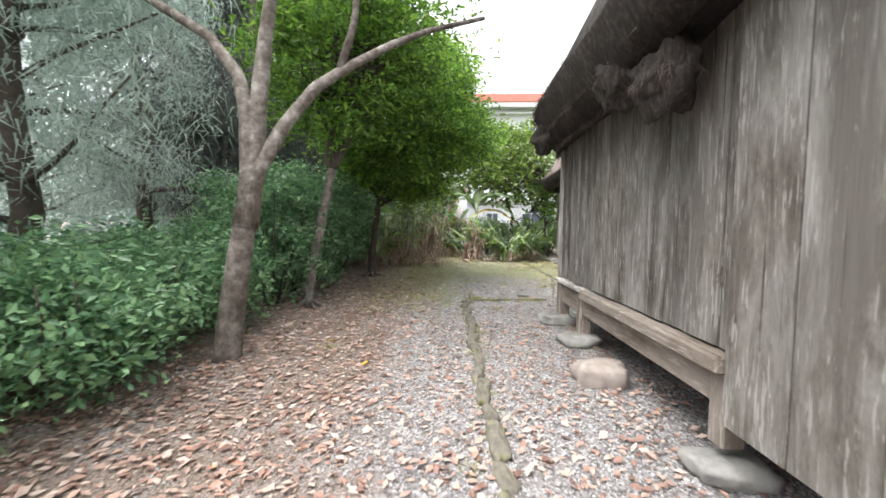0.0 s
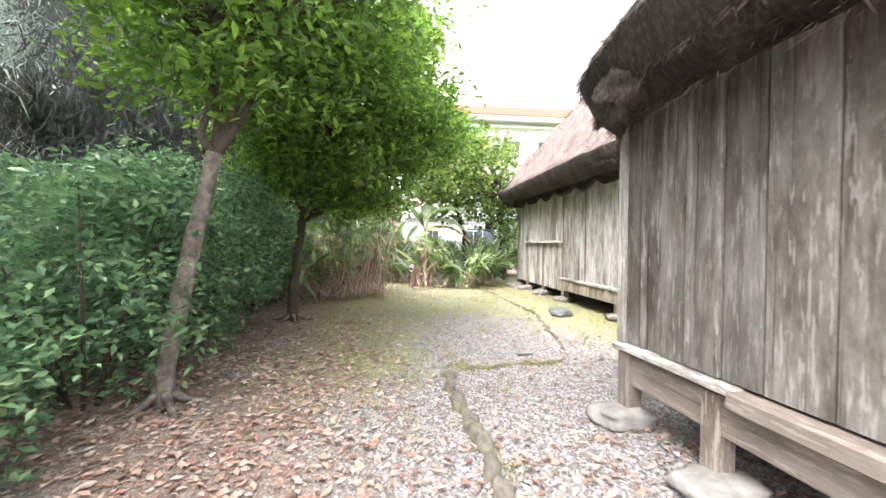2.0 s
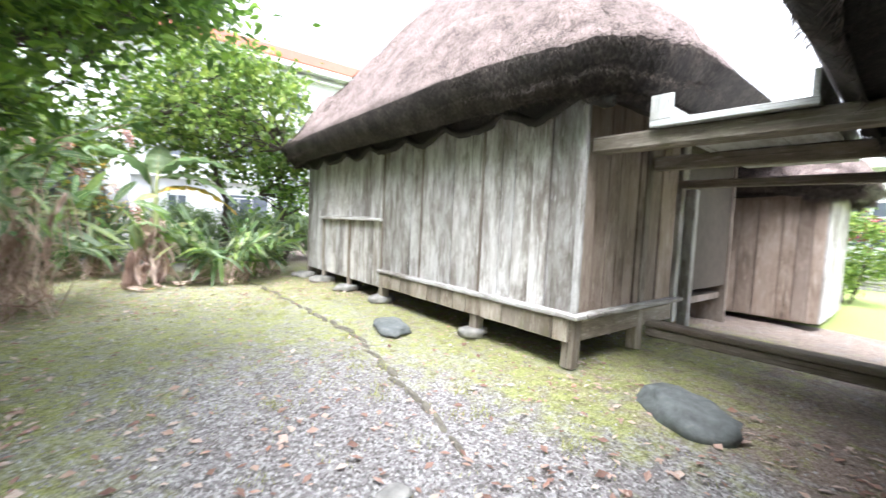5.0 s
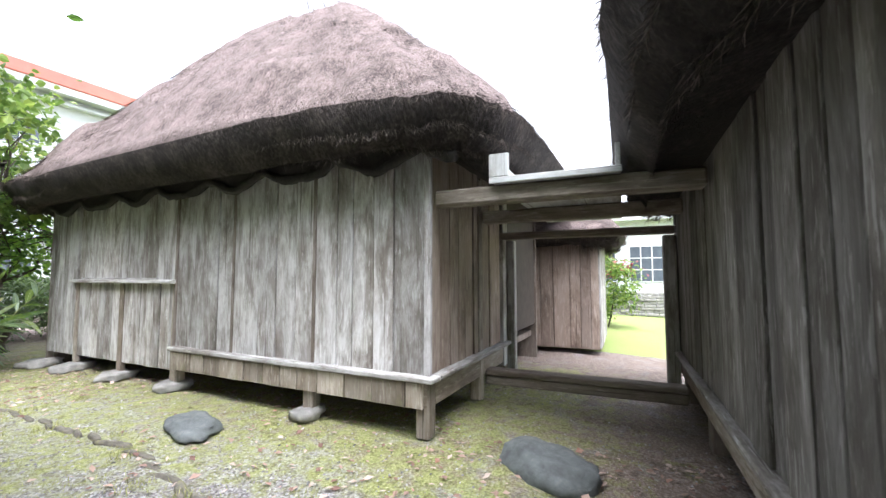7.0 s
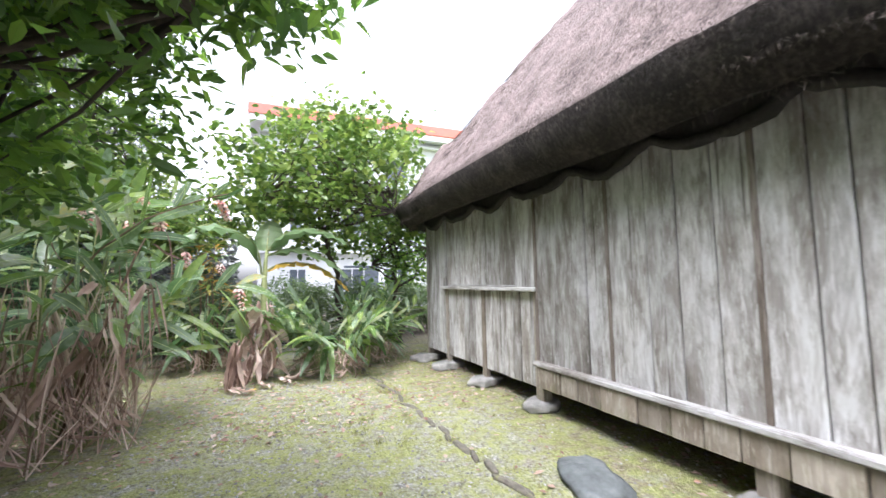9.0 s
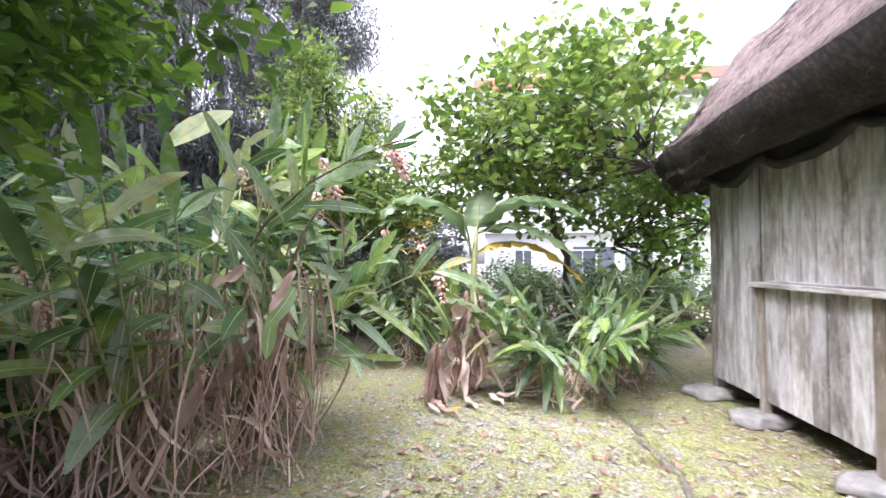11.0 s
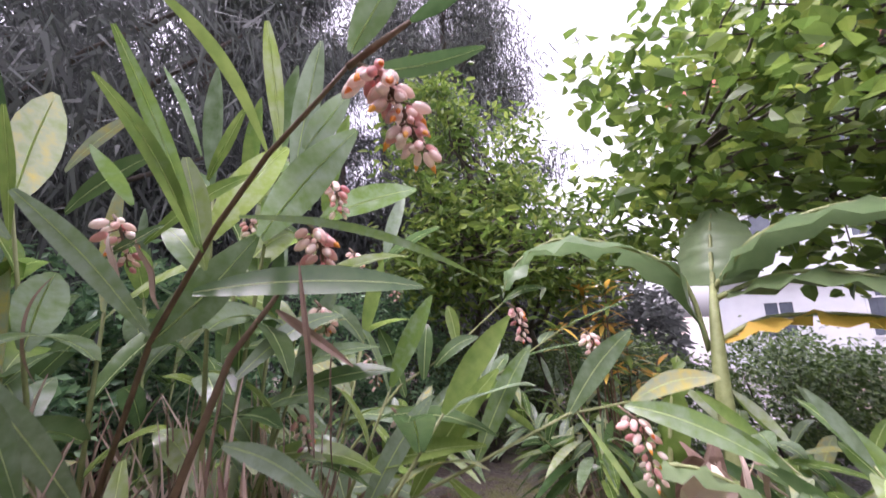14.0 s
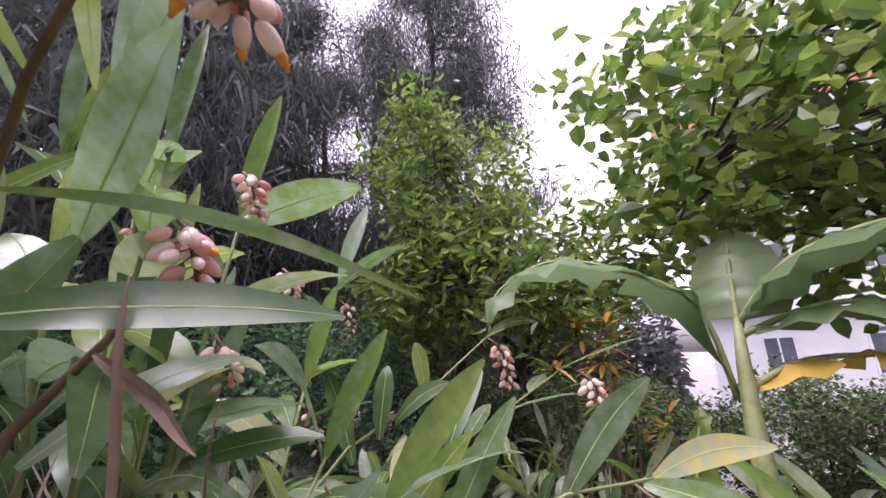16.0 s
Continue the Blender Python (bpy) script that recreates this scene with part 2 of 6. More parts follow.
# ---- mesh building ----
class Mesh:
    """Collects vertices and faces of one part."""

    def __init__(self):
        self.v, self.f, self.rib = [], [], []

    def add(self, verts, faces):
        o = len(self.v)
        self.v.extend(verts)
        self.f.extend([tuple(i + o for i in f) for f in faces])

    def box(self, x0, y0, z0, x1, y1, z1, bevel=0.0, m=None):
        """A box with its upright and lying edges chamfered."""
        b = min(bevel, (x1 - x0) * 0.45, (y1 - y0) * 0.45, (z1 - z0) * 0.45)
        if b <= 0:
            vs = [(x, y, z) for z in (z0, z1) for x, y in ((x0, y0), (x1, y0), (x1, y1), (x0, y1))]
            fs = [(3, 2, 1, 0), (4, 5, 6, 7), (0, 1, 5, 4), (1, 2, 6, 5), (2, 3, 7, 6), (3, 0, 4, 7)]
        else:
            ring = [(x0 + b, y0), (x1 - b, y0), (x1, y0 + b), (x1, y1 - b), (x1 - b, y1), (x0 + b, y1), (x0, y1 - b), (x0, y0 + b)]
            inner = [(min(max(x, x0 + b), x1 - b), min(max(y, y0 + b), y1 - b)) for x, y in ring]
            vs = [(x, y, z0) for x, y in inner] + [(x, y, z0 + b) for x, y in ring] + [(x, y, z1 - b) for x, y in ring] + [(x, y, z1) for x, y in inner]
            fs = [tuple(reversed(range(8))), tuple(range(24, 32))]
            for r in range(3):
                fs += [(r * 8 + i, r * 8 + (i + 1) % 8, r * 8 + 8 + (i + 1) % 8, r * 8 + 8 + i) for i in range(8)]
        if m is not None:
            vs = [tuple(m @ Vector(v)) for v in vs]
        self.add(vs, fs)

    def tube(self, pts, radii, sides=8, wob=0.0, rng=random):
        pts = [Vector(p) for p in pts]
        up = Vector((0.3, 0.9, 0.2))
        rings = []
        for i, p in enumerate(pts):
            d = (pts[min(i + 1, len(pts) - 1)] - pts[max(i - 1, 0)]).normalized()
            a = d.cross(up).normalized() if abs(d.dot(up.normalized())) < 0.97 else d.cross(Vector((1, 0, 0))).normalized()
            b = d.cross(a)
            r = radii[i] if isinstance(radii, (list, tuple)) else radii
            rings.append([tuple(p + (a * math.cos(2 * math.pi * k / sides) + b * math.sin(2 * math.pi * k / sides)) * r * (1 + rng.uniform(-wob, wob))) for k in range(sides)])
        vs = [v for r in rings for v in r]
        fs = [(i * sides + k, i * sides + (k + 1) % sides, (i + 1) * sides + (k + 1) % sides, (i + 1) * sides + k) for i in range(len(pts) - 1) for k in range(sides)]
        fs += [tuple(reversed(range(sides))), tuple(range((len(pts) - 1) * sides, len(pts) * sides))]
        self.add(vs, fs)

    def blade(self, base, tip, width, droop=0.0, normal=(0, 0, 1), segs=5, fold=0.12, wave=0.0, rib=False, curl=None):
        """A long leaf from base to tip, folded along its rib, bending down by droop, widest in the middle."""
        base, tip = Vector(base), Vector(tip)
        d = tip - base
        side = d.cross(Vector(normal))
        side = side.normalized() if side.length > 1e-4 else Vector((1, 0, 0))
        nrm = side.cross(d).normalized()
        vs, fs = [], []
        for i in range(segs + 1):
            s = i / segs
            w = width * 0.5 * max(0.03, math.sin(math.pi * min(1, s * 0.93 + 0.05)) ** 0.75)
            c = base + d * s + Vector((0, 0, -droop * d.length * s * s))
            c += nrm * (wave * math.sin(s * 9) * width)
            if curl is not None:
                c += curl * math.sin(math.pi * s)
            vs += [tuple(c - side * w + nrm * fold * w), tuple(c), tuple(c + side * w + nrm * fold * w)]
        for i in range(segs):
            o = i * 3
            fs += [(o, o + 1, o + 4, o + 3), (o + 1, o + 2, o + 5, o + 4)]
        self.add(vs, fs)
        # the pale rib, a narrow strip just proud of the blade on both faces
        if rib:
            for sgn in (1, -1):
                rv, rf = [], []
                for i in range(segs + 1):
                    l_, c, r_ = Vector(vs[i * 3]), Vector(vs[i * 3 + 1]), Vector(vs[i * 3 + 2])
                    k = 0.055 * (1 - 0.6 * i / segs)
                    o = nrm * 0.0014 * sgn
                    rv += [tuple(c.lerp(l_, k) + o), tuple(c + o), tuple(c.lerp(r_, k) + o)]
                for i in range(segs):
                    o = i * 3
                    rf += [(o, o + 1, o + 4, o + 3), (o + 1, o + 2, o + 5, o + 4)]
                start = len(self.f)
                self.add(rv, rf)
                self.rib += range(start, len(self.f))


def obj(name, mesh, mat, parent=None, label="", smooth=False):
    me = bpy.data.meshes.new(name)
    me.from_pydata(mesh.v, [], mesh.f)
    if smooth:
        me.polygons.foreach_set("use_smooth", [True] * len(me.polygons))
    me.materials.append(mat)
    if mesh.rib:
        me.materials.append(RIB)
        for k in mesh.rib:
            me.polygons[k].material_index = 1
    me.update()
    ob = new(name, me)
    if parent is not None:
        ob.parent = parent
    if label:
        ob["label"] = label
    return ob


def part(name, mesh, mat, parent, label="", smooth=False):
    return obj(name, mesh, mat, parent, label, smooth)


def thing(name, label, category, at=(0, 0, 0), rz=0.0, group=""):
    e = new(name)
    e.empty_display_size = 0.2
    e.matrix_world = pose(*at, 0, 0, rz)
    return tagged(e, label, category, group)


def rot(v, a):
    c, s = math.cos(a), math.sin(a)
    return Vector((v[0] * c - v[1] * s, v[0] * s + v[1] * c, v[2]))


def ground_z(x, y):
    """The lie of the land: a slow rise towards the houses."""
    t = max(-2.0, min(7.2, y))
    z = 0.05 + 0.035 * t
    z += 0.02 * math.sin(x * 1.3 + 0.7) * math.sin(y * 0.9)
    if x < -2.4:
        z += min(0.25, (-2.4 - x) * 0.12)
    return z


def leaf_cloud(pts, size, rng, aspect=0.45, flat=0.5, quad=True):
    """Leaves at points: each a folded kite of two faces, turned at random but mostly facing up."""
    n = len(pts)
    pts = np.asarray(pts, float)
    d = rng.normal(size=(n, 3))
    d[:, 2] = d[:, 2] * 0.5 - 0.25
    d /= np.linalg.norm(d, axis=1)[:, None]
    up = rng.normal(size=(n, 3)) * flat + np.array([0, 0, 1.0])
    s = np.cross(d, up)
    s /= np.linalg.norm(s, axis=1)[:, None] + 1e-9
    k = np.cross(s, d)
    L = size * rng.uniform(0.65, 1.35, n)[:, None]
    W = L * aspect * 0.5
    if not quad:
        e = d * 0.0 + k
        v = np.stack([pts, pts + d * L * 0.3 + s * W * 0.95 + k * W * 0.3, pts + d * L * 0.66 + s * W * 0.8 + k * W * 0.15 - e * L * 0.06, pts + d * L - e * L * 0.16, pts + d * L * 0.66 - s * W * 0.8 + k * W * 0.15 - e * L * 0.06, pts + d * L * 0.3 - s * W * 0.95 + k * W * 0.3], 1).reshape(-1, 3)
        me = Mesh()
        me.v = v.tolist()
        i = np.arange(n) * 6
        me.f = np.stack([i, i + 1, i + 2, i + 3], 1).tolist() + np.stack([i, i + 3, i + 4, i + 5], 1).tolist()
        return me
    v = np.stack([pts, pts + d * L * 0.45 + s * W + k * W * 0.3, pts + d * L, pts + d * L * 0.45 - s * W + k * W * 0.3], 1).reshape(-1, 3)
    me = Mesh()
    me.v = v.tolist()
    i = np.arange(n) * 4
    me.f = np.stack([i, i + 1, i + 2], 1).tolist() + np.stack([i, i + 2, i + 3], 1).tolist()
    return me

# ---- ground ----
def spaced(lo, hi, near_lo, near_hi, fine, coarse):
    a = list(np.arange(near_lo, near_hi, fine))
    x, s, left = near_lo, fine, []
    while x > lo:
        s = min(s * 1.25, coarse)
        x -= s
        left.append(x)
    x, s, right = a[-1], fine, []
    while x < hi:
        s = min(s * 1.25, coarse)
        x += s
        right.append(x)
    return left[::-1] + a + right


def ground_sheet():
    xs, ys = spaced(-400, 400, -4, 8, 0.09, 40), spaced(-400, 400, -2, 17, 0.09, 40)
    m = Mesh()
    for y in ys:
        for x in xs:
            z = ground_z(x, y)
            if -5 < x < 12 and -4 < y < 20:
                z += 0.022 * (noise.noise((x * 1.7, y * 1.7, 0)) + 0.5 * noise.noise((x * 5, y * 5, 3)))
            m.v.append((x, y, z))
    w = len(xs)
    m.f = [(j * w + i, j * w + i + 1, (j + 1) * w + i + 1, (j + 1) * w + i) for j in range(len(ys) - 1) for i in range(w - 1)]
    mat, n, l, b = node_mat("earth_gravel_moss")
    tc = n.new("ShaderNodeTexCoord")
    sep = n.new("ShaderNodeSeparateXYZ")
    l.new(tc.outputs["Object"], sep.inputs[0])
    fine = tex(n, l, 45, 6, 0.75)
    mid = tex(n, l, 6, 6, 0.65)
    wide = tex(n, l, 1.1, 4, 0.6)
    vor = n.new("ShaderNodeTexVoronoi")
    vor.inputs["Scale"].default_value = 55
    l.new(tc.outputs["Object"], vor.inputs["Vector"])
    gravel = ramp(n, l, vor.outputs["Color"], [(0.1, (0.085, 0.082, 0.083)), (0.5, (0.25, 0.245, 0.255)), (0.85, (0.48, 0.475, 0.49))])
    earth = ramp(n, l, fine, [(0.3, (0.08, 0.058, 0.047)), (0.48, (0.20, 0.155, 0.13)), (0.6, (0.34, 0.28, 0.245)), (0.76, (0.50, 0.45, 0.41))])
    moss = ramp(n, l, fine, [(0.3, (0.08, 0.095, 0.03)), (0.44, (0.21, 0.235, 0.075)), (0.56, (0.34, 0.355, 0.14)), (0.7, (0.50, 0.49, 0.34))])

    def band(sock, a, b2, c, d):
        r1 = n.new("ShaderNodeMapRange")
        r1.inputs["From Min"].default_value, r1.inputs["From Max"].default_value = a, b2
        r2 = n.new("ShaderNodeMapRange")
        r2.inputs["From Min"].default_value, r2.inputs["From Max"].default_value = c, d
        r2.inputs["To Min"].default_value, r2.inputs["To Max"].default_value = 1, 0
        for r in (r1, r2):
            l.new(sock, r.inputs[0])
        return math_node(n, l, "MULTIPLY", r1.outputs[0], r2.outputs[0])

    # trodden gravel along the houses, moss in the open court
    gx = band(sep.outputs[0], -1.3, 0.1, 3.0, 4.0)
    gm = math_node(n, l, "ADD", gx, math_node(n, l, "MULTIPLY", math_node(n, l, "SUBTRACT", wide, 0.5), 1.6))
    gfac = ramp(n, l, gm, [(0.35, (0, 0, 0)), (0.75, (1, 1, 1))])
    col = mix(n, l, math_node(n, l, "MULTIPLY", gfac, 0.8), earth, gravel)
    my = band(sep.outputs[1], 4.6, 7.4, 17, 22)
    mx = band(sep.outputs[0], -3.0, -1.0, 7.0, 9.0)
    court = math_node(n, l, "MULTIPLY", band(sep.outputs[0], 0.0, 0.9, 2.3, 3.1), band(sep.outputs[1], -5, -4, 8.3, 10.8))
    open_moss = math_node(n, l, "SUBTRACT", 1.0, math_node(n, l, "MULTIPLY", court, 0.85))
    mm = math_node(n, l, "MULTIPLY", math_node(n, l, "MULTIPLY", my, mx), open_moss)
    mm2 = math_node(n, l, "ADD", math_node(n, l, "MULTIPLY", mm, 0.7), math_node(n, l, "MULTIPLY", math_node(n, l, "SUBTRACT", mid, 0.5), 1.5))
    mfac = ramp(n, l, mm2, [(0.38, (0, 0, 0)), (0.8, (1, 1, 1))])
    col = mix(n, l, mfac, col, moss)
    # bare gravelly patches worn through the moss
    worn = ramp(n, l, tex(n, l, 2.6, 6, 0.72, distort=0.6), [(0.5, (0, 0, 0)), (0.62, (1, 1, 1))])
    col = mix(n, l, math_node(n, l, "MULTIPLY", worn, 0.4), col, gravel)
    damp = ramp(n, l, tex(n, l, 9, 7, 0.75), [(0.36, (0.5, 0.46, 0.42)), (0.47, (1, 1, 1))])
    col = mix(n, l, 0.8, col, damp, "MULTIPLY")
    lawn = math_node(n, l, "GREATER_THAN", sep.outputs[0], 9.5)
    col = mix(n, l, lawn, col, mix(n, l, fine, (0.16, 0.22, 0.05), (0.34, 0.40, 0.14)))
    l.new(col, b.inputs["Base Color"])
    b.inputs["Roughness"].default_value = 0.95
    h = math_node(n, l, "ADD", math_node(n, l, "MULTIPLY", vor.outputs["Distance"], 0.7), fine)
    bump(n, l, b, h, 0.9, 0.02)
    return tagged(obj("ground", m, mat, smooth=True), "trodden earth with gravel, moss and fallen leaves", "ground", kind="structure")


ground_sheet()


# ---- houses ----
def plank_mesh(w, h, t, rng):
    """One upright board, local z up from its foot, front face at y = -t, edges worn."""
    m = Mesh()
    b = 0.006
    xs = (0.006, 0.006 + b, w - 0.006 - b, w - 0.006)
    zs = (0, h)
    j = [rng.uniform(-0.004, 0.004) for _ in range(4)]
    vs = []
    for z in zs:
        vs += [(xs[0] + j[0], 0, z), (xs[0] + j[0], -t + b, z), (xs[1], -t, z), (xs[2], -t, z), (xs[3] + j[1], -t + b, z), (xs[3] + j[1], 0, z)]
    k = 6
    fs = [(i, i + 1, i + 1 + k, i + k) for i in range(5)] + [(5, 0, k, k + 5), (0, 5, 4, 3, 2, 1), (6, 7, 8, 9, 10, 11)]
    m.add(vs, fs)
    return m


def boards(wall, u0, u1, z0, z1, width, mat, rng, proud=0.0, face=0.0, group_mesh=None):
    """A run of upright boards on a wall whose local x runs along it and -y points out."""
    u = u0
    while u < u1 - 0.02:
        w = min(width * rng.uniform(0.75, 1.3), u1 - u)
        if u1 - u - w < 0.09:
            w = u1 - u
        t = 0.022 + rng.uniform(0, 0.022) + proud
        ob = part("plank", plank_mesh(w, z1 - z0, t, rng), mat, wall)
        ob.matrix_local = pose(u, face, z0)
        u += w


def long_board(name, parent, x0, y0, z0, x1, y1, z1, mat, bevel=0.012, label=""):
    """A beam or board laid along its longest side, so that the grain follows it."""
    dx, dy, dz = x1 - x0, y1 - y0, z1 - z0
    m = Mesh()
    if dx >= dy and dx >= dz:
        m.box(-dz / 2, -dy / 2, 0, dz / 2, dy / 2, dx, bevel)
        mm = Matrix.Translation((x0, (y0 + y1) / 2, (z0 + z1) / 2)) @ Euler((0, math.pi / 2, 0)).to_matrix().to_4x4()
    elif dy >= dx and dy >= dz:
        m.box(-dx / 2, -dz / 2, 0, dx / 2, dz / 2, dy, bevel)
        mm = Matrix.Translation(((x0 + x1) / 2, y0, (z0 + z1) / 2)) @ Euler((-math.pi / 2, 0, 0)).to_matrix().to_4x4()
    else:
        m.box(-dx / 2, -dy / 2, 0, dx / 2, dy / 2, dz, bevel)
        mm = Matrix.Translation(((x0 + x1) / 2, (y0 + y1) / 2, z0))
    ob = part(name, m, mat, parent, label)
    ob.matrix_local = mm
    return ob


def round_rect(hx, hy, r, a):
    """A point of a rectangle with rounded corners, at the angle a."""
    c, s = math.cos(a), math.sin(a)
    p = 2.0 / max(0.05, r)
    return hx * math.copysign(abs(c) ** (2 / p), c), hy * math.copysign(abs(s) ** (2 / p), s)


def thatch_roof(house, cx, cy, hx, hy, ridge, z_lip, z_edge, z_top, seed, inner=0.75, lift=None, sag=0.0, soffit=0.1, thatch=THATCH, under=0.3, bulge=0.62):
    """A thick hipped thatch: round shoulders, a ragged lip, a hollow underside, straws sticking out."""
    rng = random.Random(seed)
    N, M = 220, 26
    m = Mesh()
    rows = []

    def rag(a, k):
        return noise.noise((math.cos(a) * 5 + seed, math.sin(a) * 5, k)) * 0.6 + 0.6 * noise.noise((math.cos(a) * 17 + seed, math.sin(a) * 17, k))

    def ring(hx_, hy_, z, corner, amp, k, drop=0.0):
        out = []
        for i in range(N):
            a = 2 * math.pi * (i + 0.5) / N
            x, y = round_rect(hx_, hy_, corner, a)
            zz = z + drop * rag(a, k)
            if lift:
                zz += lift(cx + x, cy + y, z)
            r = 1 + amp * rag(a, k + 9)
            out.append((cx + x * r, cy + y * r, zz))
        return out

    rows.append(ring(hx - inner - 0.15, hy - inner - 0.15, z_lip + soffit + 0.06, 0.22, 0.0, 0))
    rows.append(ring(hx - inner * 0.45, hy - inner * 0.45, z_lip + soffit * 0.5, 0.3, 0.006, 1, 0.05))
    rows.append(ring(hx - under, hy - under, z_lip, 0.27, 0.010, 2, 0.11))
    rows.append(ring(hx - under * 0.45, hy - under * 0.45, z_lip + (z_edge - z_lip) * 0.4, 0.28, 0.012, 3, 0.10))
    rows.append(ring(hx, hy, z_edge, 0.29, 0.008, 4, 0.06))
    for j in range(1, M + 1):
        s = j / M
        k = s ** 1.0
        hx_ = hx * (1 - k) + 0.12 * k
        hy_ = hy * (1 - k) + ridge * k
        z = z_edge + (z_top - z_edge) * (math.sin(s * math.pi / 2) * bulge + s * (1 - bulge) if sag == 0 else s + sag * math.sin(math.pi * s))
        rows.append(ring(hx_, hy_, z, 0.30 + 0.4 * s, 0.004, 5 + j, 0.02))
    for r in rows:
        m.v.extend(r)
    for j in range(len(rows) - 1):
        for i in range(N):
            m.f.append((j * N + i, j * N + (i + 1) % N, (j + 1) * N + (i + 1) % N, (j + 1) * N + i))
    m.f.append(tuple(range((len(rows) - 1) * N, len(rows) * N)))
    # lumps of settled thatch
    for q in range(5 * N, len(m.v)):
        v = Vector(m.v[q])
        d = 0.12 * noise.noise(v * 1.1) + 0.07 * noise.noise(v * 3.7) + 0.02 * noise.noise(v * 10)
        m.v[q] = (v.x, v.y, v.z + d * 1.4)
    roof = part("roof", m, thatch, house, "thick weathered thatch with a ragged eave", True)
    # underside and lip faces: eave shade put into the colour by darker thatch
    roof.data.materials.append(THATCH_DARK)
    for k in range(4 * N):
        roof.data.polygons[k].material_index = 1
    st = Mesh()
    for _ in range(15000):
        j = rng.choice((1, 2, 2, 3, 3, 3, 4, 4, 5))
        i = rng.randrange(N)
        a, b2 = Vector(rows[j][i]), Vector(rows[j][(i + 1) % N])
        c = a.lerp(b2, rng.random()) + Vector((0, 0, rng.uniform(-0.04, 0.04)))
        outw = Vector((c.x - cx, c.y - cy, 0)).normalized()
        L = rng.uniform(0.02, 0.10) * (1.0 if j > 2 else 1.2)
        d = (outw * rng.uniform(0.1, 0.9) + Vector((rng.uniform(-0.5, 0.5), rng.uniform(-0.5, 0.5), rng.uniform(-1.2, 0.05 if j > 3 else -0.4)))).normalized()
        s = d.cross(Vector((rng.uniform(-1, 1), rng.uniform(-1, 1), rng.uniform(-1, 1)))).normalized() * rng.uniform(0.0012, 0.004)
        st.add([tuple(c - s), tuple(c + s), tuple(c + d * L)], [(0, 1, 2)])
    for _ in range(9000):
        j = rng.randrange(5, 5 + M - 3)
        i = rng.randrange(N)
        a, b2 = Vector(rows[j][i]), Vector(rows[j + 1][i])
        c = a.lerp(b2, rng.random())
        slope = (a - b2).normalized()
        outw = Vector((c.x - cx, c.y - cy, 0)).normalized()
        d = (slope + outw * rng.uniform(0.02, 0.35) + Vector((rng.uniform(-0.25, 0.25), rng.uniform(-0.25, 0.25), rng.uniform(0, 0.2)))).normalized()
        L = rng.uniform(0.08, 0.28)
        s = d.cross(Vector((0, 0, 1))).normalized() * rng.uniform(0.003, 0.007)
        c -= Vector((0, 0, 0.02))
        st.add([tuple(c - s), tuple(c + s), tuple(c + d * L)], [(0, 1, 2)])
    part("straw", st, STRAW, roof, "loose straws along the eave")["kind"] = "stuff"
    return roof


def foundation_stone(x, y, r, h, seed, mat=STONE, group="foundation stones", label="flat grey foundation stone under a house post", sink=0.3, name="foundation_stone", squash=0.75, yaw=0.0, z=None):
    """A field stone: a lumpy, flattened boulder set a little into the ground."""
    m = Mesh()
    NU, NV = (30, 16) if r > 0.2 else (14, 8)
    for j in range(NV + 1):
        ph = math.pi * j / NV
        for i in range(NU):
            th = 2 * math.pi * i / NU
            d = Vector((math.sin(ph) * math.cos(th), math.sin(ph) * math.sin(th), math.cos(ph)))
            k = 1 + 0.28 * noise.noise(d * 1.3 + Vector((seed * 7.1, 0, 0))) + 0.16 * noise.noise(d * 3.1 + Vector((0, seed * 3.3, 0))) + 0.06 * noise.noise(d * 8 + Vector((seed, 0, 2)))
            zz = math.copysign(abs(d.z) ** 0.55, d.z)
            q = (abs(d.x) ** 4 + abs(d.y) ** 4 + 1e-9) ** 0.25 / (math.hypot(d.x, d.y) + 1e-6) if j not in (0, NV) else 1
            q = 1 / max(0.7, q) ** 0.7
            m.v.append((d.x * r * k * q, d.y * r * squash * k * q, zz * h * 0.5 * k))
    m.f = [(j * NU + i, (j + 1) * NU + i, (j + 1) * NU + (i + 1) % NU, j * NU + (i + 1) % NU) for j in range(NV) for i in range(NU)]
    ob = obj(name, m, mat, smooth=True)
    zz = ground_z(x, y) if z is None else z
    ob.matrix_world = pose(x, y, zz + h * (0.5 - sink), 0, 0, yaw)
    return tagged(ob, label, "stone", group)


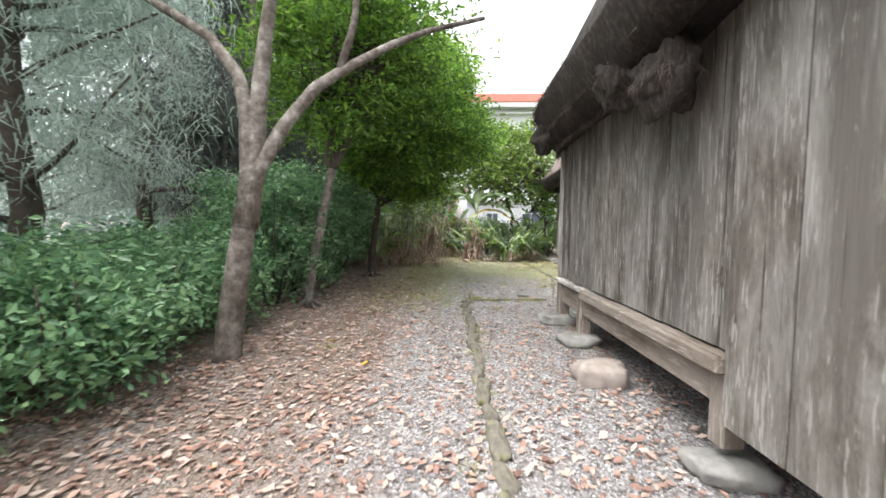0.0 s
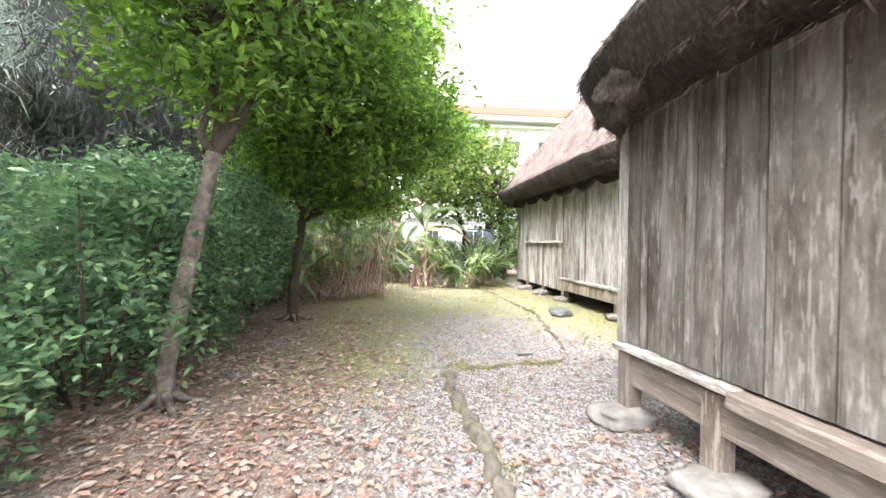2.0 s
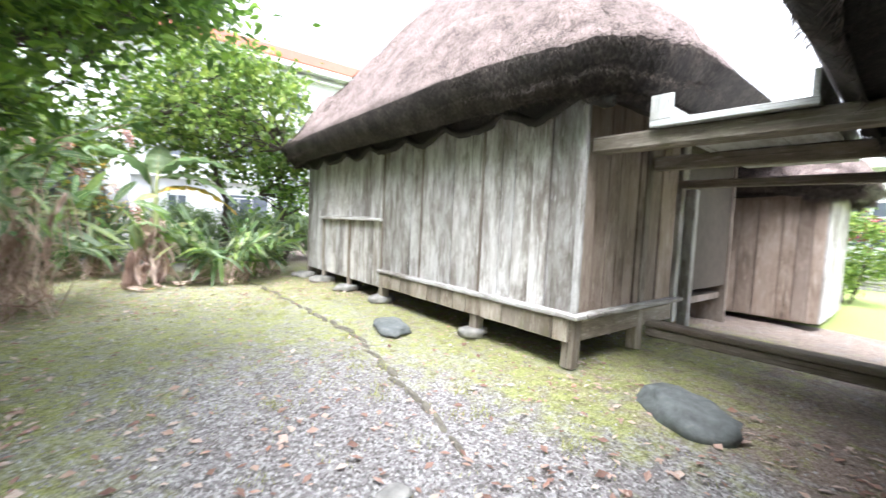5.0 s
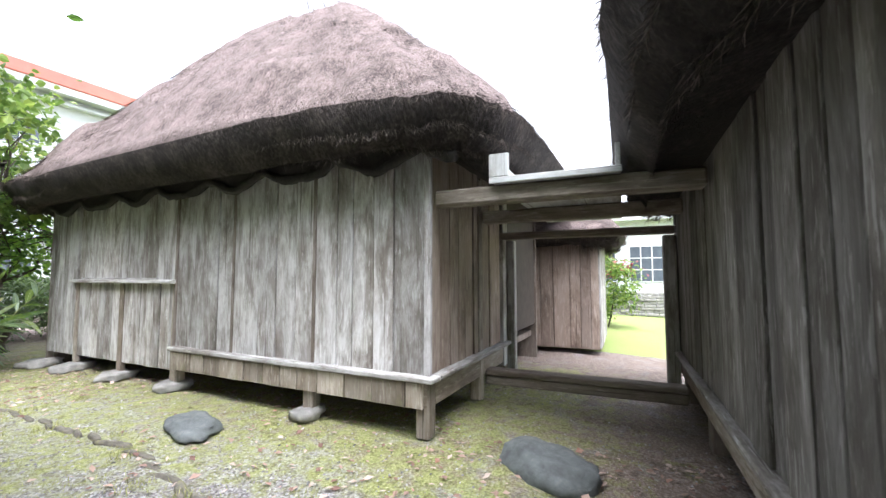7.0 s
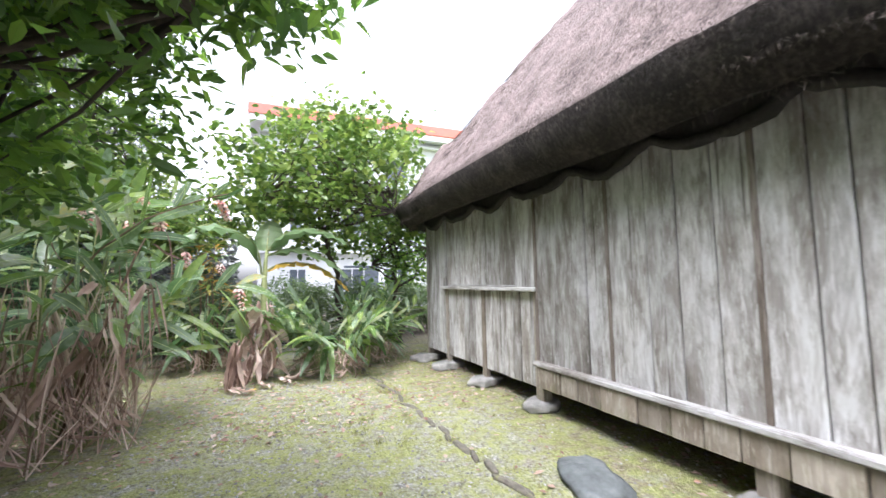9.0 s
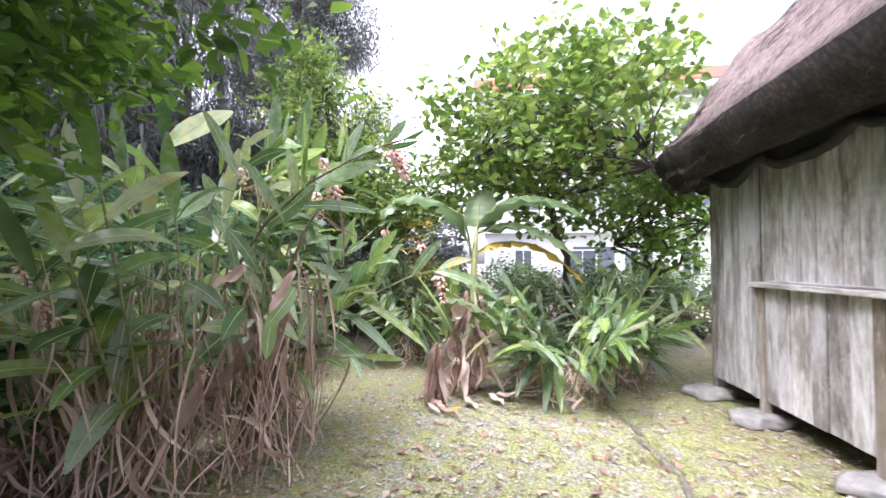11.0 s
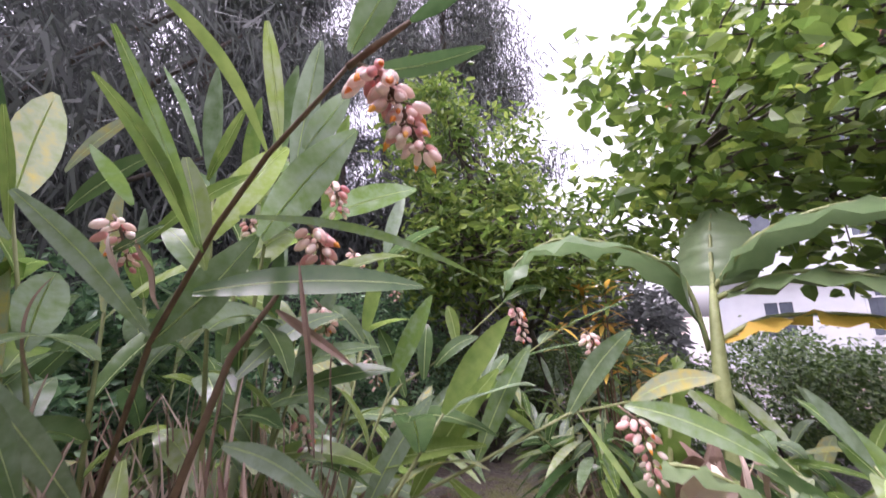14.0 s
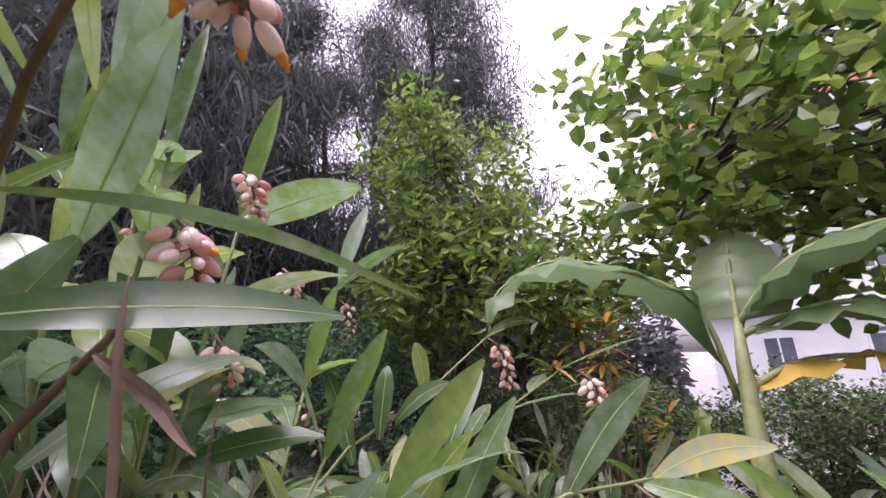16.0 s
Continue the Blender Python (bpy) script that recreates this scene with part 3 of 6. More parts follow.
def build_house_b():
    """The far house: a boarded store on short posts, with a ledge round its near half and a low boarded bay."""
    rng = random.Random(5)
    h = thing("thatched_house", "weathered grey board house under a pinkish thatched roof", "house", (4.0, 8.06, 0), -2.0)
    G = 0.30
    L, D = 7.5, 4.4
    # front wall: local x of the house points out to the east, y along the front; boards run along y
    front_m = pose(0.03, L, 0, 0, 0, -90)
    # boards in wall coordinates: u from the far end

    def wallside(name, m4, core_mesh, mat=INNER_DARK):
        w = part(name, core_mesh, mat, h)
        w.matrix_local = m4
        return w

    c = Mesh()
    c.box(0, 0.0, 0.93, L, 0.06, 3.3)
    front = wallside("front_wall", front_m, c)
    # near part above the ledge
    for a, b2, w in ((L - 1.4, L, 0.27), (L - 2.72, L - 1.42, 0.33), (L - 3.88, L - 2.74, 0.4)):
        boards(front, a, b2, 0.90, 3.16, w, WOOD, rng)
    # battens over the joints
    for u in (L - 1.41, L - 2.73, L - 3.89):
        ob = long_board("batten", front, u - 0.022, -0.055, 0.90, u + 0.022, -0.02, 3.16, WOOD_DARK, 0.006)
    # the low bay: boards above and below a sill
    boards(front, 0.0, 0.9, 0.56, 3.16, 0.2, WOOD, rng)
    boards(front, 0.95, 2.35, 1.78, 3.16, 0.2, WOOD, rng)
    boards(front, 2.37, L - 3.9, 1.78, 3.16, 0.42, WOOD, rng)
    boards(front, 0.97, 2.2, 0.56, 1.74, 0.2, WOOD, rng, face=0.02)
    boards(front, 2.3, L - 3.93, 0.56, 1.74, 0.2, WOOD, rng, face=0.02)
    long_board("sill", front, 0.85, -0.11, 1.735, L - 3.88, 0.0, 1.79, WOOD, 0.01, "pale projecting sill board")
    long_board("sill", front, 1.15, -0.085, 1.792, L - 4.3, -0.01, 1.815, WOOD, 0.006)
    for u, w in ((0.92, 0.07), (2.25, 0.1), (L - 3.93, 0.09)):
        long_board("post", front, u - w / 2, -0.035, G + 0.08, u + w / 2, 0.05, 1.73, TIMBER, 0.008)
    long_board("post", front, -0.06, -0.03, G + 0.08, 0.04, 0.07, 3.0, TIMBER, 0.01)
    # ledge round the near corner, with its apron boards and posts
    long_board("ledge", h, -0.10, -0.10, 0.845, 0.10, 3.9, 0.90, WOOD, 0.012, "pale worn ledge board")
    long_board("ledge", h, 0.10, -0.10, 0.842, 2.42, 0.10, 0.897, WOOD, 0.012)
    long_board("sole_beam", h, -0.03, -0.02, 0.60, 0.12, 3.88, 0.84, TIMBER, 0.012)
    long_board("sole_beam", h, 0.125, -0.02, 0.60, 2.36, 0.12, 0.84, TIMBER, 0.012)
    apron = part("apron", Mesh(), WOOD, h)
    apron.matrix_local = pose(-0.034, 3.86, 0, 0, 0, -90)
    boards(apron, 0.0, 3.84, 0.605, 0.835, 0.33, TIMBER, rng)
    for x, y in ((-0.02, -0.02), (-0.02, 1.40), (0.0, 3.84), (1.32, -0.02), (2.30, -0.02)):
        long_board("post", h, x - 0.01, y - 0.01, G + 0.02, x + 0.13, y + 0.13, 0.84, TIMBER, 0.012)
    # near gable
    c = Mesh()
    c.box(0.0, 0.0, 0.93, D, 0.06, 3.2)
    side = wallside("side_wall", pose(0.03, 0.03, 0), c)
    boards(side, 0.0, 1.28, 0.90, 3.1, 0.2, WOOD_WARM, rng)
    boards(side, 1.42, 2.2, 0.90, 3.1, 0.24, WOOD_WARM, rng)
    long_board("post", side, 1.28, -0.05, 0.9, 1.42, 0.02, 3.05, WOOD_DARK, 0.01)
    long_board("post", side, 2.22, -0.07, 0.55, 2.42, 0.02, 3.0, WOOD, 0.01, "pale door post")
    long_board("corner_board", h, -0.03, -0.04, 0.90, 0.03, 0.03, 3.02, WOOD, 0.01)
    # far and back walls, in the board copy that has shade in its colour
    c = Mesh()
    c.box(0.09, L - 0.06, 0.1, D, L, 3.2)
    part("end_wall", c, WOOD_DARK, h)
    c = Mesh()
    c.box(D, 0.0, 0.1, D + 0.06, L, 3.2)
    # added sheet below the floor, blocks light so the gap stays dark
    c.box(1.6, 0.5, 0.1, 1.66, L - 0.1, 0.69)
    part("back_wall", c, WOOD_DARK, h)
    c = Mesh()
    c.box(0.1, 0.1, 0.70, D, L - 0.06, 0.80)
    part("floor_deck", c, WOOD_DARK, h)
    # net rolled up under the eave
    rp = Mesh()
    pts = []
    for i in range(97):
        y = -0.35 + i * (L + 0.4) / 96
        pts.append((-0.12, y, 3.06 - 0.16 * abs(math.sin(y * math.pi / 1.05)) + 0.02 * math.sin(y * 9)))
    rp.tube(pts, 0.05, 8, 0.3, rng)
    # the net that hangs from the eave down to its rolled edge
    for off in (-0.012, 0.012):
        vs = [(p[0] + off + 0.012 * math.sin(7 * p[1]), p[1], p[2]) for p in pts] + [(p[0] + off + 0.03, p[1], 3.24) for p in pts]
        rp.add(vs, [(q, q + 1, q + 98, q + 97) for q in range(96)])
    part("eave_roll", rp, ROPE, h, "dark sagging net roll under the eave", True)
    thatch_roof(h, 2.25, L / 2 + 0.08, 3.0, L / 2 + 0.98, 0.8, 2.98, 3.34, 6.8, 11, 0.72, bulge=0.42)
    # broken twigs on the ridge
    tw = Mesh()
    for _ in range(60):
        p = Vector((2.25 + rng.uniform(-0.3, 0.3), L / 2 - 0.05 + rng.uniform(-0.9, 0.7), 6.7))
        d = Vector((rng.uniform(-1, 1), rng.uniform(-1, 1), rng.uniform(0.05, 0.6))).normalized()
        tw.tube([p, p + d * rng.uniform(0.2, 0.6)], [0.008, 0.003], 4)
    part("ridge_twigs", tw, STRAW, h)["kind"] = "stuff"
    return h


def obj_data(mesh, mat):
    me = bpy.data.meshes.new("core")
    me.from_pydata(mesh.v, [], mesh.f)
    me.materials.append(mat)
    return me


def build_house_a():
    """The near house: a boarded wall along the path, with a ledge, posts on stones, and a drooping dark thatch."""
    rng = random.Random(8)
    h = thing("thatched_house", "old board house with a dark drooping thatched eave", "house", (1.70, 5.72, 0), 0.0)
    G = 0.22
    L, D = 8.6, 4.9
    # dark core sheet: paints the shade seen between the boards
    c = Mesh()
    c.box(0, 0.0, 0.93, L, 0.06, 3.3)
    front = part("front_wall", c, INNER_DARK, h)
    front.matrix_local = pose(0.03, 0, 0, 0, 0, -90)
    # wall coordinates: u grows towards the start of the path
    boards(front, 0.0, 0.95, 0.90, 3.2, 0.22, WOOD_FLAKED, rng)
    for u in (0.02, 0.25, 0.48, 0.71, 0.95):
        long_board("batten", front, u - 0.018, -0.06, 0.90, u + 0.018, -0.02, 3.2, WOOD_FLAKED, 0.006)
    boards(front, 0.97, 3.48, 0.90, 3.2, 0.34, WOOD_FLAKED, rng)
    boards(front, 3.5, L, 0.50, 3.2, 0.45, WOOD_FLAKED, rng, proud=0.07)
    long_board("ledge", h, -0.08, -1.12, 0.835, 0.08, 0.06, 0.89, WOOD, 0.012, "pale worn ledge board")
    long_board("ledge", h, -0.11, -3.50, 0.775, 0.08, -1.10, 0.88, WOOD_DARK, 0.014)
    long_board("sole_beam", h, -0.02, -3.48, 0.56, 0.13, -0.02, 0.80, WOOD_DARK, 0.014)
    long_board("sole_beam", h, 0.135, -0.13, 0.60, D, 0.0, 0.84, TIMBER, 0.014)
    long_board("ledge", h, 0.10, -0.10, 0.842, D, 0.07, 0.89, WOOD, 0.012)
    for x, y in ((-0.04, -0.10), (-0.04, -0.98), (-0.02, -3.45), (1.5, -0.13), (3.0, -0.13), (4.5, -0.13)):
        long_board("post", h, x - 0.01, y - 0.02, G + 0.1, x + 0.13, y + 0.12, 0.82, WOOD_DARK, 0.014)
    long_board("corner_post", h, -0.045, -0.04, 0.89, 0.035, 0.05, 3.2, WOOD, 0.012, "grey corner post with knots")
    c = Mesh()
    c.box(0, 0, 0.93, D, 0.06, 3.3)
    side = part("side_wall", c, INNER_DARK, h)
    side.matrix_local = pose(D + 0.03, -0.03, 0, 0, 0, 180)
    boards(side, 0.0, D - 0.04, 0.90, 3.2, 0.24, WOOD_FLAKED, rng)
    # end wall, back wall and deck use the board copy with painted shade
    c = Mesh()
    c.box(0.1, -L, -0.1, D, -L + 0.06, 3.3)
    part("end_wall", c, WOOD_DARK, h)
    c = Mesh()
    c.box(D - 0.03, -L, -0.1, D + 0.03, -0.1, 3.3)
    # added underfloor sheet that stops light from behind; no real wall
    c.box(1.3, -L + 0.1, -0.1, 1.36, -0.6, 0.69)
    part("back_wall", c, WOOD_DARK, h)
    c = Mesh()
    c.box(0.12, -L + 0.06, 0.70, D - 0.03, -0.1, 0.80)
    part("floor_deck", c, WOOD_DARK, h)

    def lift(x, y, z):
        # the eave is worn back above the near bay
        k = max(0.0, min(1.0, (-3.0 - y) / 0.7))
        return 0.55 * k if x < 0.6 and z < 3.3 else 0.0

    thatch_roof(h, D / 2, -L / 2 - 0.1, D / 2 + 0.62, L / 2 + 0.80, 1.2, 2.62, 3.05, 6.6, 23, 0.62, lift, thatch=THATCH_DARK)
    return h


HOUSE_B = build_house_b()
HOUSE_A = build_house_a()


# ---- passage between the houses ----
def build_gateway():
    rng = random.Random(3)
    g = thing("wooden_gutter", "bleached wooden trough gutter between two thatched roofs", "gutter", (3.98, 6.35, 2.66))
    long_board("gutter_floor", g, 0, 0.0, 0, 2.9, 1.06, 0.045, GUTTER_WOOD, 0.005)
    long_board("gutter_side", g, 0, 1.02, 0.047, 2.9, 1.06, 0.24, GUTTER_WOOD, 0.005)
    long_board("gutter_side", g, 0, 0.0, 0.047, 2.9, 0.04, 0.24, GUTTER_WOOD, 0.005)
    long_board("end_board", g, -0.03, -0.01, -0.005, -0.002, 1.08, 0.05, GUTTER_WOOD, 0.005)
    long_board("end_board", g, -0.03, 0.9, 0.052, -0.002, 1.08, 0.26, GUTTER_WOOD, 0.005)
    f = thing("passage_frame", "mossy timber frame of the passage between the houses", "gateway", (0, 0, 0))
    long_board("beam", f, 4.02, 5.76, 2.50, 4.20, 8.00, 2.655, TIMBER, 0.02, "mossy cross beam")
    long_board("beam", f, 5.4, 5.76, 2.50, 5.56, 7.98, 2.655, TIMBER, 0.02)
    long_board("lintel", f, 6.22, 5.76, 2.36, 6.36, 8.1, 2.46, WOOD_DARK, 0.015)
    long_board("threshold", f, 5.52, 5.76, 0.585, 5.74, 8.02, 0.65, WOOD_DARK, 0.015, "worn plank threshold")
    long_board("threshold", f, 5.56, 5.76, 0.46, 5.72, 8.0, 0.58, WOOD_DARK, 0.015)
    long_board("door_post", f, 6.40, 5.73, 0.30, 6.56, 5.88, 2.36, WOOD, 0.015)
    long_board("door_post", f, 6.40, 7.82, 0.30, 6.54, 7.94, 2.36, WOOD, 0.015)
    return g


build_gateway()


def build_annex():
    rng = random.Random(12)
    h = thing("boarded_annex", "brown boarded annex with a short thatched eave", "house", (9.0, 8.9, 0))
    c = Mesh()
    c.box(0.03, -2.1, 0.4, 0.09, 0.6, 2.6)
    c.box(0.03, -2.1, 0.4, 2.5, -2.04, 2.6)
    c.box(2.44, -2.1, 0.4, 2.5, 0.6, 2.6)
    c.box(0.03, 0.54, 0.4, 2.5, 0.6, 2.6)
    w = part("wall", c, WOOD_WARM, h)
    f = part("front_wall", Mesh(), WOOD_WARM, h)
    f.matrix_local = pose(0.028, 0.6, 0, 0, 0, -90)
    boards(f, 0, 2.7, 0.42, 2.6, 0.25, WOOD_WARM, rng)
    s = part("side_wall", Mesh(), WOOD, h)
    s.matrix_local = pose(0.03, -2.1, 0)
    boards(s, 0, 2.4, 0.42, 2.6, 0.25, WOOD, rng)
    thatch_roof(h, 1.27, -0.75, 1.7, 1.85, 0.3, 2.42, 2.65, 4.2, 31, 0.4)


build_annex()

# ---- stones ----
for i, (x, y, r) in enumerate(((1.66, 5.66, 0.25), (1.66, 4.72, 0.24), (1.74, 2.28, 0.22), (4.03, 9.52, 0.19), (4.17, 11.97, 0.24), (4.2, 13.32, 0.25), (4.22, 14.65, 0.28), (4.2, 15.55, 0.28))):
    foundation_stone(x, y, r, 0.15, i + 1, z=ground_z(x, y) + 0.03)
foundation_stone(1.50, 3.62, 0.25, 0.27, 41, STONE_PINK, "", "pinkish grey boulder beside the house ledge", 0.2, "boulder", 0.6, 0)
foundation_stone(3.86, 6.95, 0.38, 0.25, 43, STONE_DARK, "", "dark slate boulder lying on gravel", 0.3, "boulder", 0.65, 60)
foundation_stone(3.33, 10.35, 0.37, 0.13, 44, STONE_DARK, "", "flat dark slab of stone before the house", 0.15, "stone_slab", 0.6, 70)
foundation_stone(1.5, 7.52, 0.10, 0.05, 45, STONE, "", "small pale stone set in the gravel", 0.3, "stone", 0.7, 10)


def kerb(name, pts, label, size, seed):
    """A row of mossy stones, each a piece of its own."""
    rng = random.Random(seed)
    k = thing(name, label, "kerb")
    k["kind"] = "structure"
    for (x0, y0), (x1, y1) in zip(pts, pts[1:]):
        L = math.hypot(x1 - x0, y1 - y0)
        s, yaw = 0.0, math.degrees(math.atan2(y1 - y0, x1 - x0))
        while s < L:
            w = rng.uniform(0.2, 0.5) * (0.6 + 0.4 * size / 0.13)
            t = (s + w / 2) / L
            x, y = x0 + (x1 - x0) * t + rng.uniform(-0.025, 0.025), y0 + (y1 - y0) * t
            ob = foundation_stone(x, y, w * 0.54, size * rng.uniform(0.8, 1.6), rng.uniform(0, 60), STONE_MOSS, "", "", 0.58, "stone", size / w * rng.uniform(0.8, 1.15), yaw + rng.uniform(-16, 16))
            del ob["category"]
            ob.parent = k
            s += w * rng.uniform(0.95, 1.12)


kerb("kerb", [(0.42, -1.0), (0.40, 6.9)], "mossy field-stone edging along the path", 0.12, 2)
kerb("kerb", [(0.55, 6.98), (1.7, 7.15)], "low mossy stones across the path", 0.055, 6)
kerb("drain_kerb", [(2.1, 7.6), (2.75, 10.2), (2.85, 16.2)], "low mossy stone edging of a rain gully", 0.06, 4)


def thatch_tuft(at, size, seed):
    """A torn lump of thatch that sags from the near house's eave."""
    rng = random.Random(seed)
    m = Mesh()
    for _ in range(1500):
        a, q = rng.uniform(0, 6.28), rng.uniform(0, 1) ** 0.5
        c = Vector((math.cos(a) * size * 0.7 * q, math.sin(a) * size * q, rng.uniform(-0.5, 0.5) * size * 1.2 * (1.1 - q)))
        d = Vector((rng.uniform(-0.5, 0.5), rng.uniform(-0.6, 0.6), -rng.uniform(0.3, 1))).normalized()
        s = d.cross(Vector((rng.uniform(-1, 1), rng.uniform(-1, 1), 0.3))).normalized() * rng.uniform(0.0012, 0.0035)
        m.add([tuple(c - s), tuple(c + s), tuple(c + d * rng.uniform(0.04, 0.14))], [(0, 1, 2)])
    core = Mesh()
    NU, NV = 28, 18
    for j in range(NV + 1):
        ph = math.pi * j / NV
        for i in range(NU):
            th = 2 * math.pi * i / NU
            d = Vector((math.sin(ph) * math.cos(th), math.sin(ph) * math.sin(th), math.cos(ph)))
            k = 1 + 0.4 * noise.noise(d * 2 + Vector((seed, 0, 0))) + 0.18 * noise.noise(d * 6 + Vector((0, seed, 0)))
            core.v.append((d.x * size * 0.75 * k, d.y * size * k, d.z * size * 0.95 * k))
    core.f = [(j * NU + i, (j + 1) * NU + i, (j + 1) * NU + (i + 1) % NU, j * NU + (i + 1) % NU) for j in range(NV) for i in range(NU)]
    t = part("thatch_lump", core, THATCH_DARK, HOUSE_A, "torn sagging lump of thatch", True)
    t.matrix_local = HOUSE_A.matrix_world.inverted() @ pose(*at)
    part("straw", m, STRAW, t)["kind"] = "stuff"


thatch_tuft((1.44, 2.62, 2.56), 0.24, 3)
thatch_tuft((1.36, 3.1, 2.72), 0.24, 5)
thatch_tuft((1.30, 5.2, 2.72), 0.2, 8)


# ---- trees ----
def bent(p0, p1, n, amp, rng):
    """A slightly crooked line of points between two places."""
    p0, p1 = Vector(p0), Vector(p1)
    return [p0.lerp(p1, i / n) + (Vector((rng.uniform(-amp, amp), rng.uniform(-amp, amp), rng.uniform(-amp, amp) * 0.5)) if 0 < i < n else Vector()) for i in range(n + 1)]


def limb(name, tree, pts, r0, r1, mat, rng, sides=9):
    m = Mesh()
    n = len(pts) - 1
    m.tube(pts, [r0 + (r1 - r0) * (i / n) ** 0.8 for i in range(n + 1)], sides, 0.07, rng)
    return part(name, m, mat, tree, "", True)


def crown(tree, centre, radii, clumps, leaves, size, mat, seed, spread=0.24, hollow=0.35, aspect=0.45, label="", twig_from=None, bark=None, floor=None, name="crown"):
    """A crown of leafy clumps, uneven in outline and with gaps, and the twigs that carry them."""
    rng = np.random.default_rng(seed)
    c = []
    quad = size < 0.1
    while len(c) < clumps:
        p = rng.uniform(-1, 1, 3)
        r = np.linalg.norm(p)
        if hollow < r < 1 and noise.noise(Vector(p * 2.3) + Vector((seed, 0, 0))) > -0.18:
            q = np.array(centre) + p * np.array(radii)
            if floor is None or q[2] > floor:
                c.append(q)
    c = np.array(c)
    pick = rng.integers(0, clumps, leaves)
    pts = c[pick] + rng.normal(size=(leaves, 3)) * spread * np.array([1, 1, 0.7])
    ob = part(name, leaf_cloud(pts, size, rng, aspect, 0.9, quad), mat, tree, label)
    if twig_from is not None:
        m = Mesh()
        r2 = random.Random(seed)
        for q in c[::2]:
            s = Vector(twig_from[r2.randrange(len(twig_from))])
            m.tube(bent(s, q, 3, 0.12, r2), [0.022, 0.014, 0.009, 0.004], 5)
        part("branchwork", m, bark, tree, "", True)["kind"] = "stuff"
    return ob


def tree_beside_path():
    rng = random.Random(21)
    t = thing("tree", "grey-barked forked tree with a long side limb", "tree")
    z = ground_z(-2.15, 4.0)
    fork = (-1.915, 4.1, 2.1)
    limb("trunk", t, [(-2.17, 4.0, z - 0.1), (-2.15, 4.0, z + 0.1), (-2.10, 4.02, 0.8), (-2.02, 4.05, 1.4), (-1.94, 4.09, 1.9), fork], 0.15, 0.09, BARK, rng, 12)
    limb("branch", t, [(-1.97, 4.07, 1.8), (-1.95, 4.1, 2.1), (-1.98, 4.12, 2.75), (-2.08, 4.15, 3.1), (-2.4, 4.2, 3.5), (-3.2, 4.4, 4.0), (-3.8, 4.6, 4.8)], 0.11, 0.035, BARK, rng)
    limb("branch", t, [(-1.99, 4.06, 1.55), (-1.92, 4.1, 2.05), (-1.87, 4.15, 2.9), (-1.8, 4.2, 3.6), (-1.7, 4.3, 4.6), (-1.4, 4.5, 5.6)], 0.128, 0.04, BARK, rng)
    limb("branch", t, [(-1.96, 4.07, 1.8), (-1.86, 4.1, 2.15), (-1.64, 4.2, 2.6), (-1.35, 4.35, 3.05), (-1.05, 4.5, 3.32), (-0.6, 4.7, 3.65), (-0.2, 5.0, 3.95), (0.5, 5.4, 4.3)], 0.10, 0.025, BARK, rng)
    limb("branch", t, [(-1.12, 4.47, 3.28), (-0.98, 4.5, 3.8), (-0.9, 4.5, 4.6), (-0.8, 4.6, 5.4)], 0.05, 0.02, BARK, rng)
    crown(t, (-1.0, 6.0, 5.8), (2.9, 2.6, 1.6), 120, 7000, 0.10, LEAF_TREE, 5, 0.26, 0.2, label="airy crown of small dark leaves", twig_from=[(-0.8, 4.6, 5.4), (-1.4, 4.5, 5.6), (-3.8, 4.6, 4.8)], bark=BARK)


def slender_tree(name_label, base, fork, centre, radii, seed, leaves, clumps, tips, mat, floor):
    rng = random.Random(seed)
    t = thing("tree", name_label, "tree", group="slender trees along the path")
    z = ground_z(base[0], base[1])
    b, f = Vector((base[0], base[1], z)), Vector(fork)
    limb("trunk", t, [b - Vector((0, 0, 0.1)), b + Vector((0, 0, 0.05))] + bent(b + Vector((0, 0, 0.3)), f, 5, 0.03, rng), 0.10, 0.065, BARK_DARK if seed == 31 else BARK, rng, 11)
    for k in range(5):
        a = k * 1.256 + rng.uniform(0, 0.5)
        limb("root", t, [b + Vector((0, 0, 0.12)), b + Vector((math.cos(a) * 0.2, math.sin(a) * 0.2, 0.02)), b + Vector((math.cos(a) * 0.5, math.sin(a) * 0.5, -0.05))], 0.05, 0.015, BARK, rng, 7)
    for p in tips:
        limb("branch", t, bent(f - Vector((0, 0, 0.05)), p, 5, 0.09, rng), 0.045, 0.016, BARK_DARK, rng, 8)
    crown(t, centre, radii, clumps, leaves, 0.105, mat, seed, 0.2, 0.25, 0.46, "dense crown of glossy green leaves", tips, BARK_DARK, floor)


tree_beside_path()
slender_tree("slender leaning tree with a forked dark crown", (-2.17, 6.45), (-1.82, 6.6, 2.5), (-1.7, 7.3, 4.7), (1.7, 1.7, 1.9), 30, 17000, 240,
             [(-2.1, 6.9, 3.7), (-1.5, 6.9, 3.8), (-1.2, 7.3, 4.4), (-2.3, 7.6, 4.6), (-1.5, 8.0, 4.9)], LEAF_TREE, 2.9)
slender_tree("low-forked tree with exposed roots and spreading crown", (-1.85, 10.2), (-1.72, 10.28, 2.1), (-0.9, 10.1, 4.1), (2.1, 2.4, 1.95), 31, 52000, 470,
             [(-2.1, 10.6, 3.3), (-1.4, 10.4, 3.3), (-0.6, 10.3, 2.75), (-0.2, 11.2, 3.6), (-1.7, 11.6, 3.8), (-1.2, 9.6, 3.7), (0.6, 10.4, 3.4)], LEAF_TREE, 2.35)


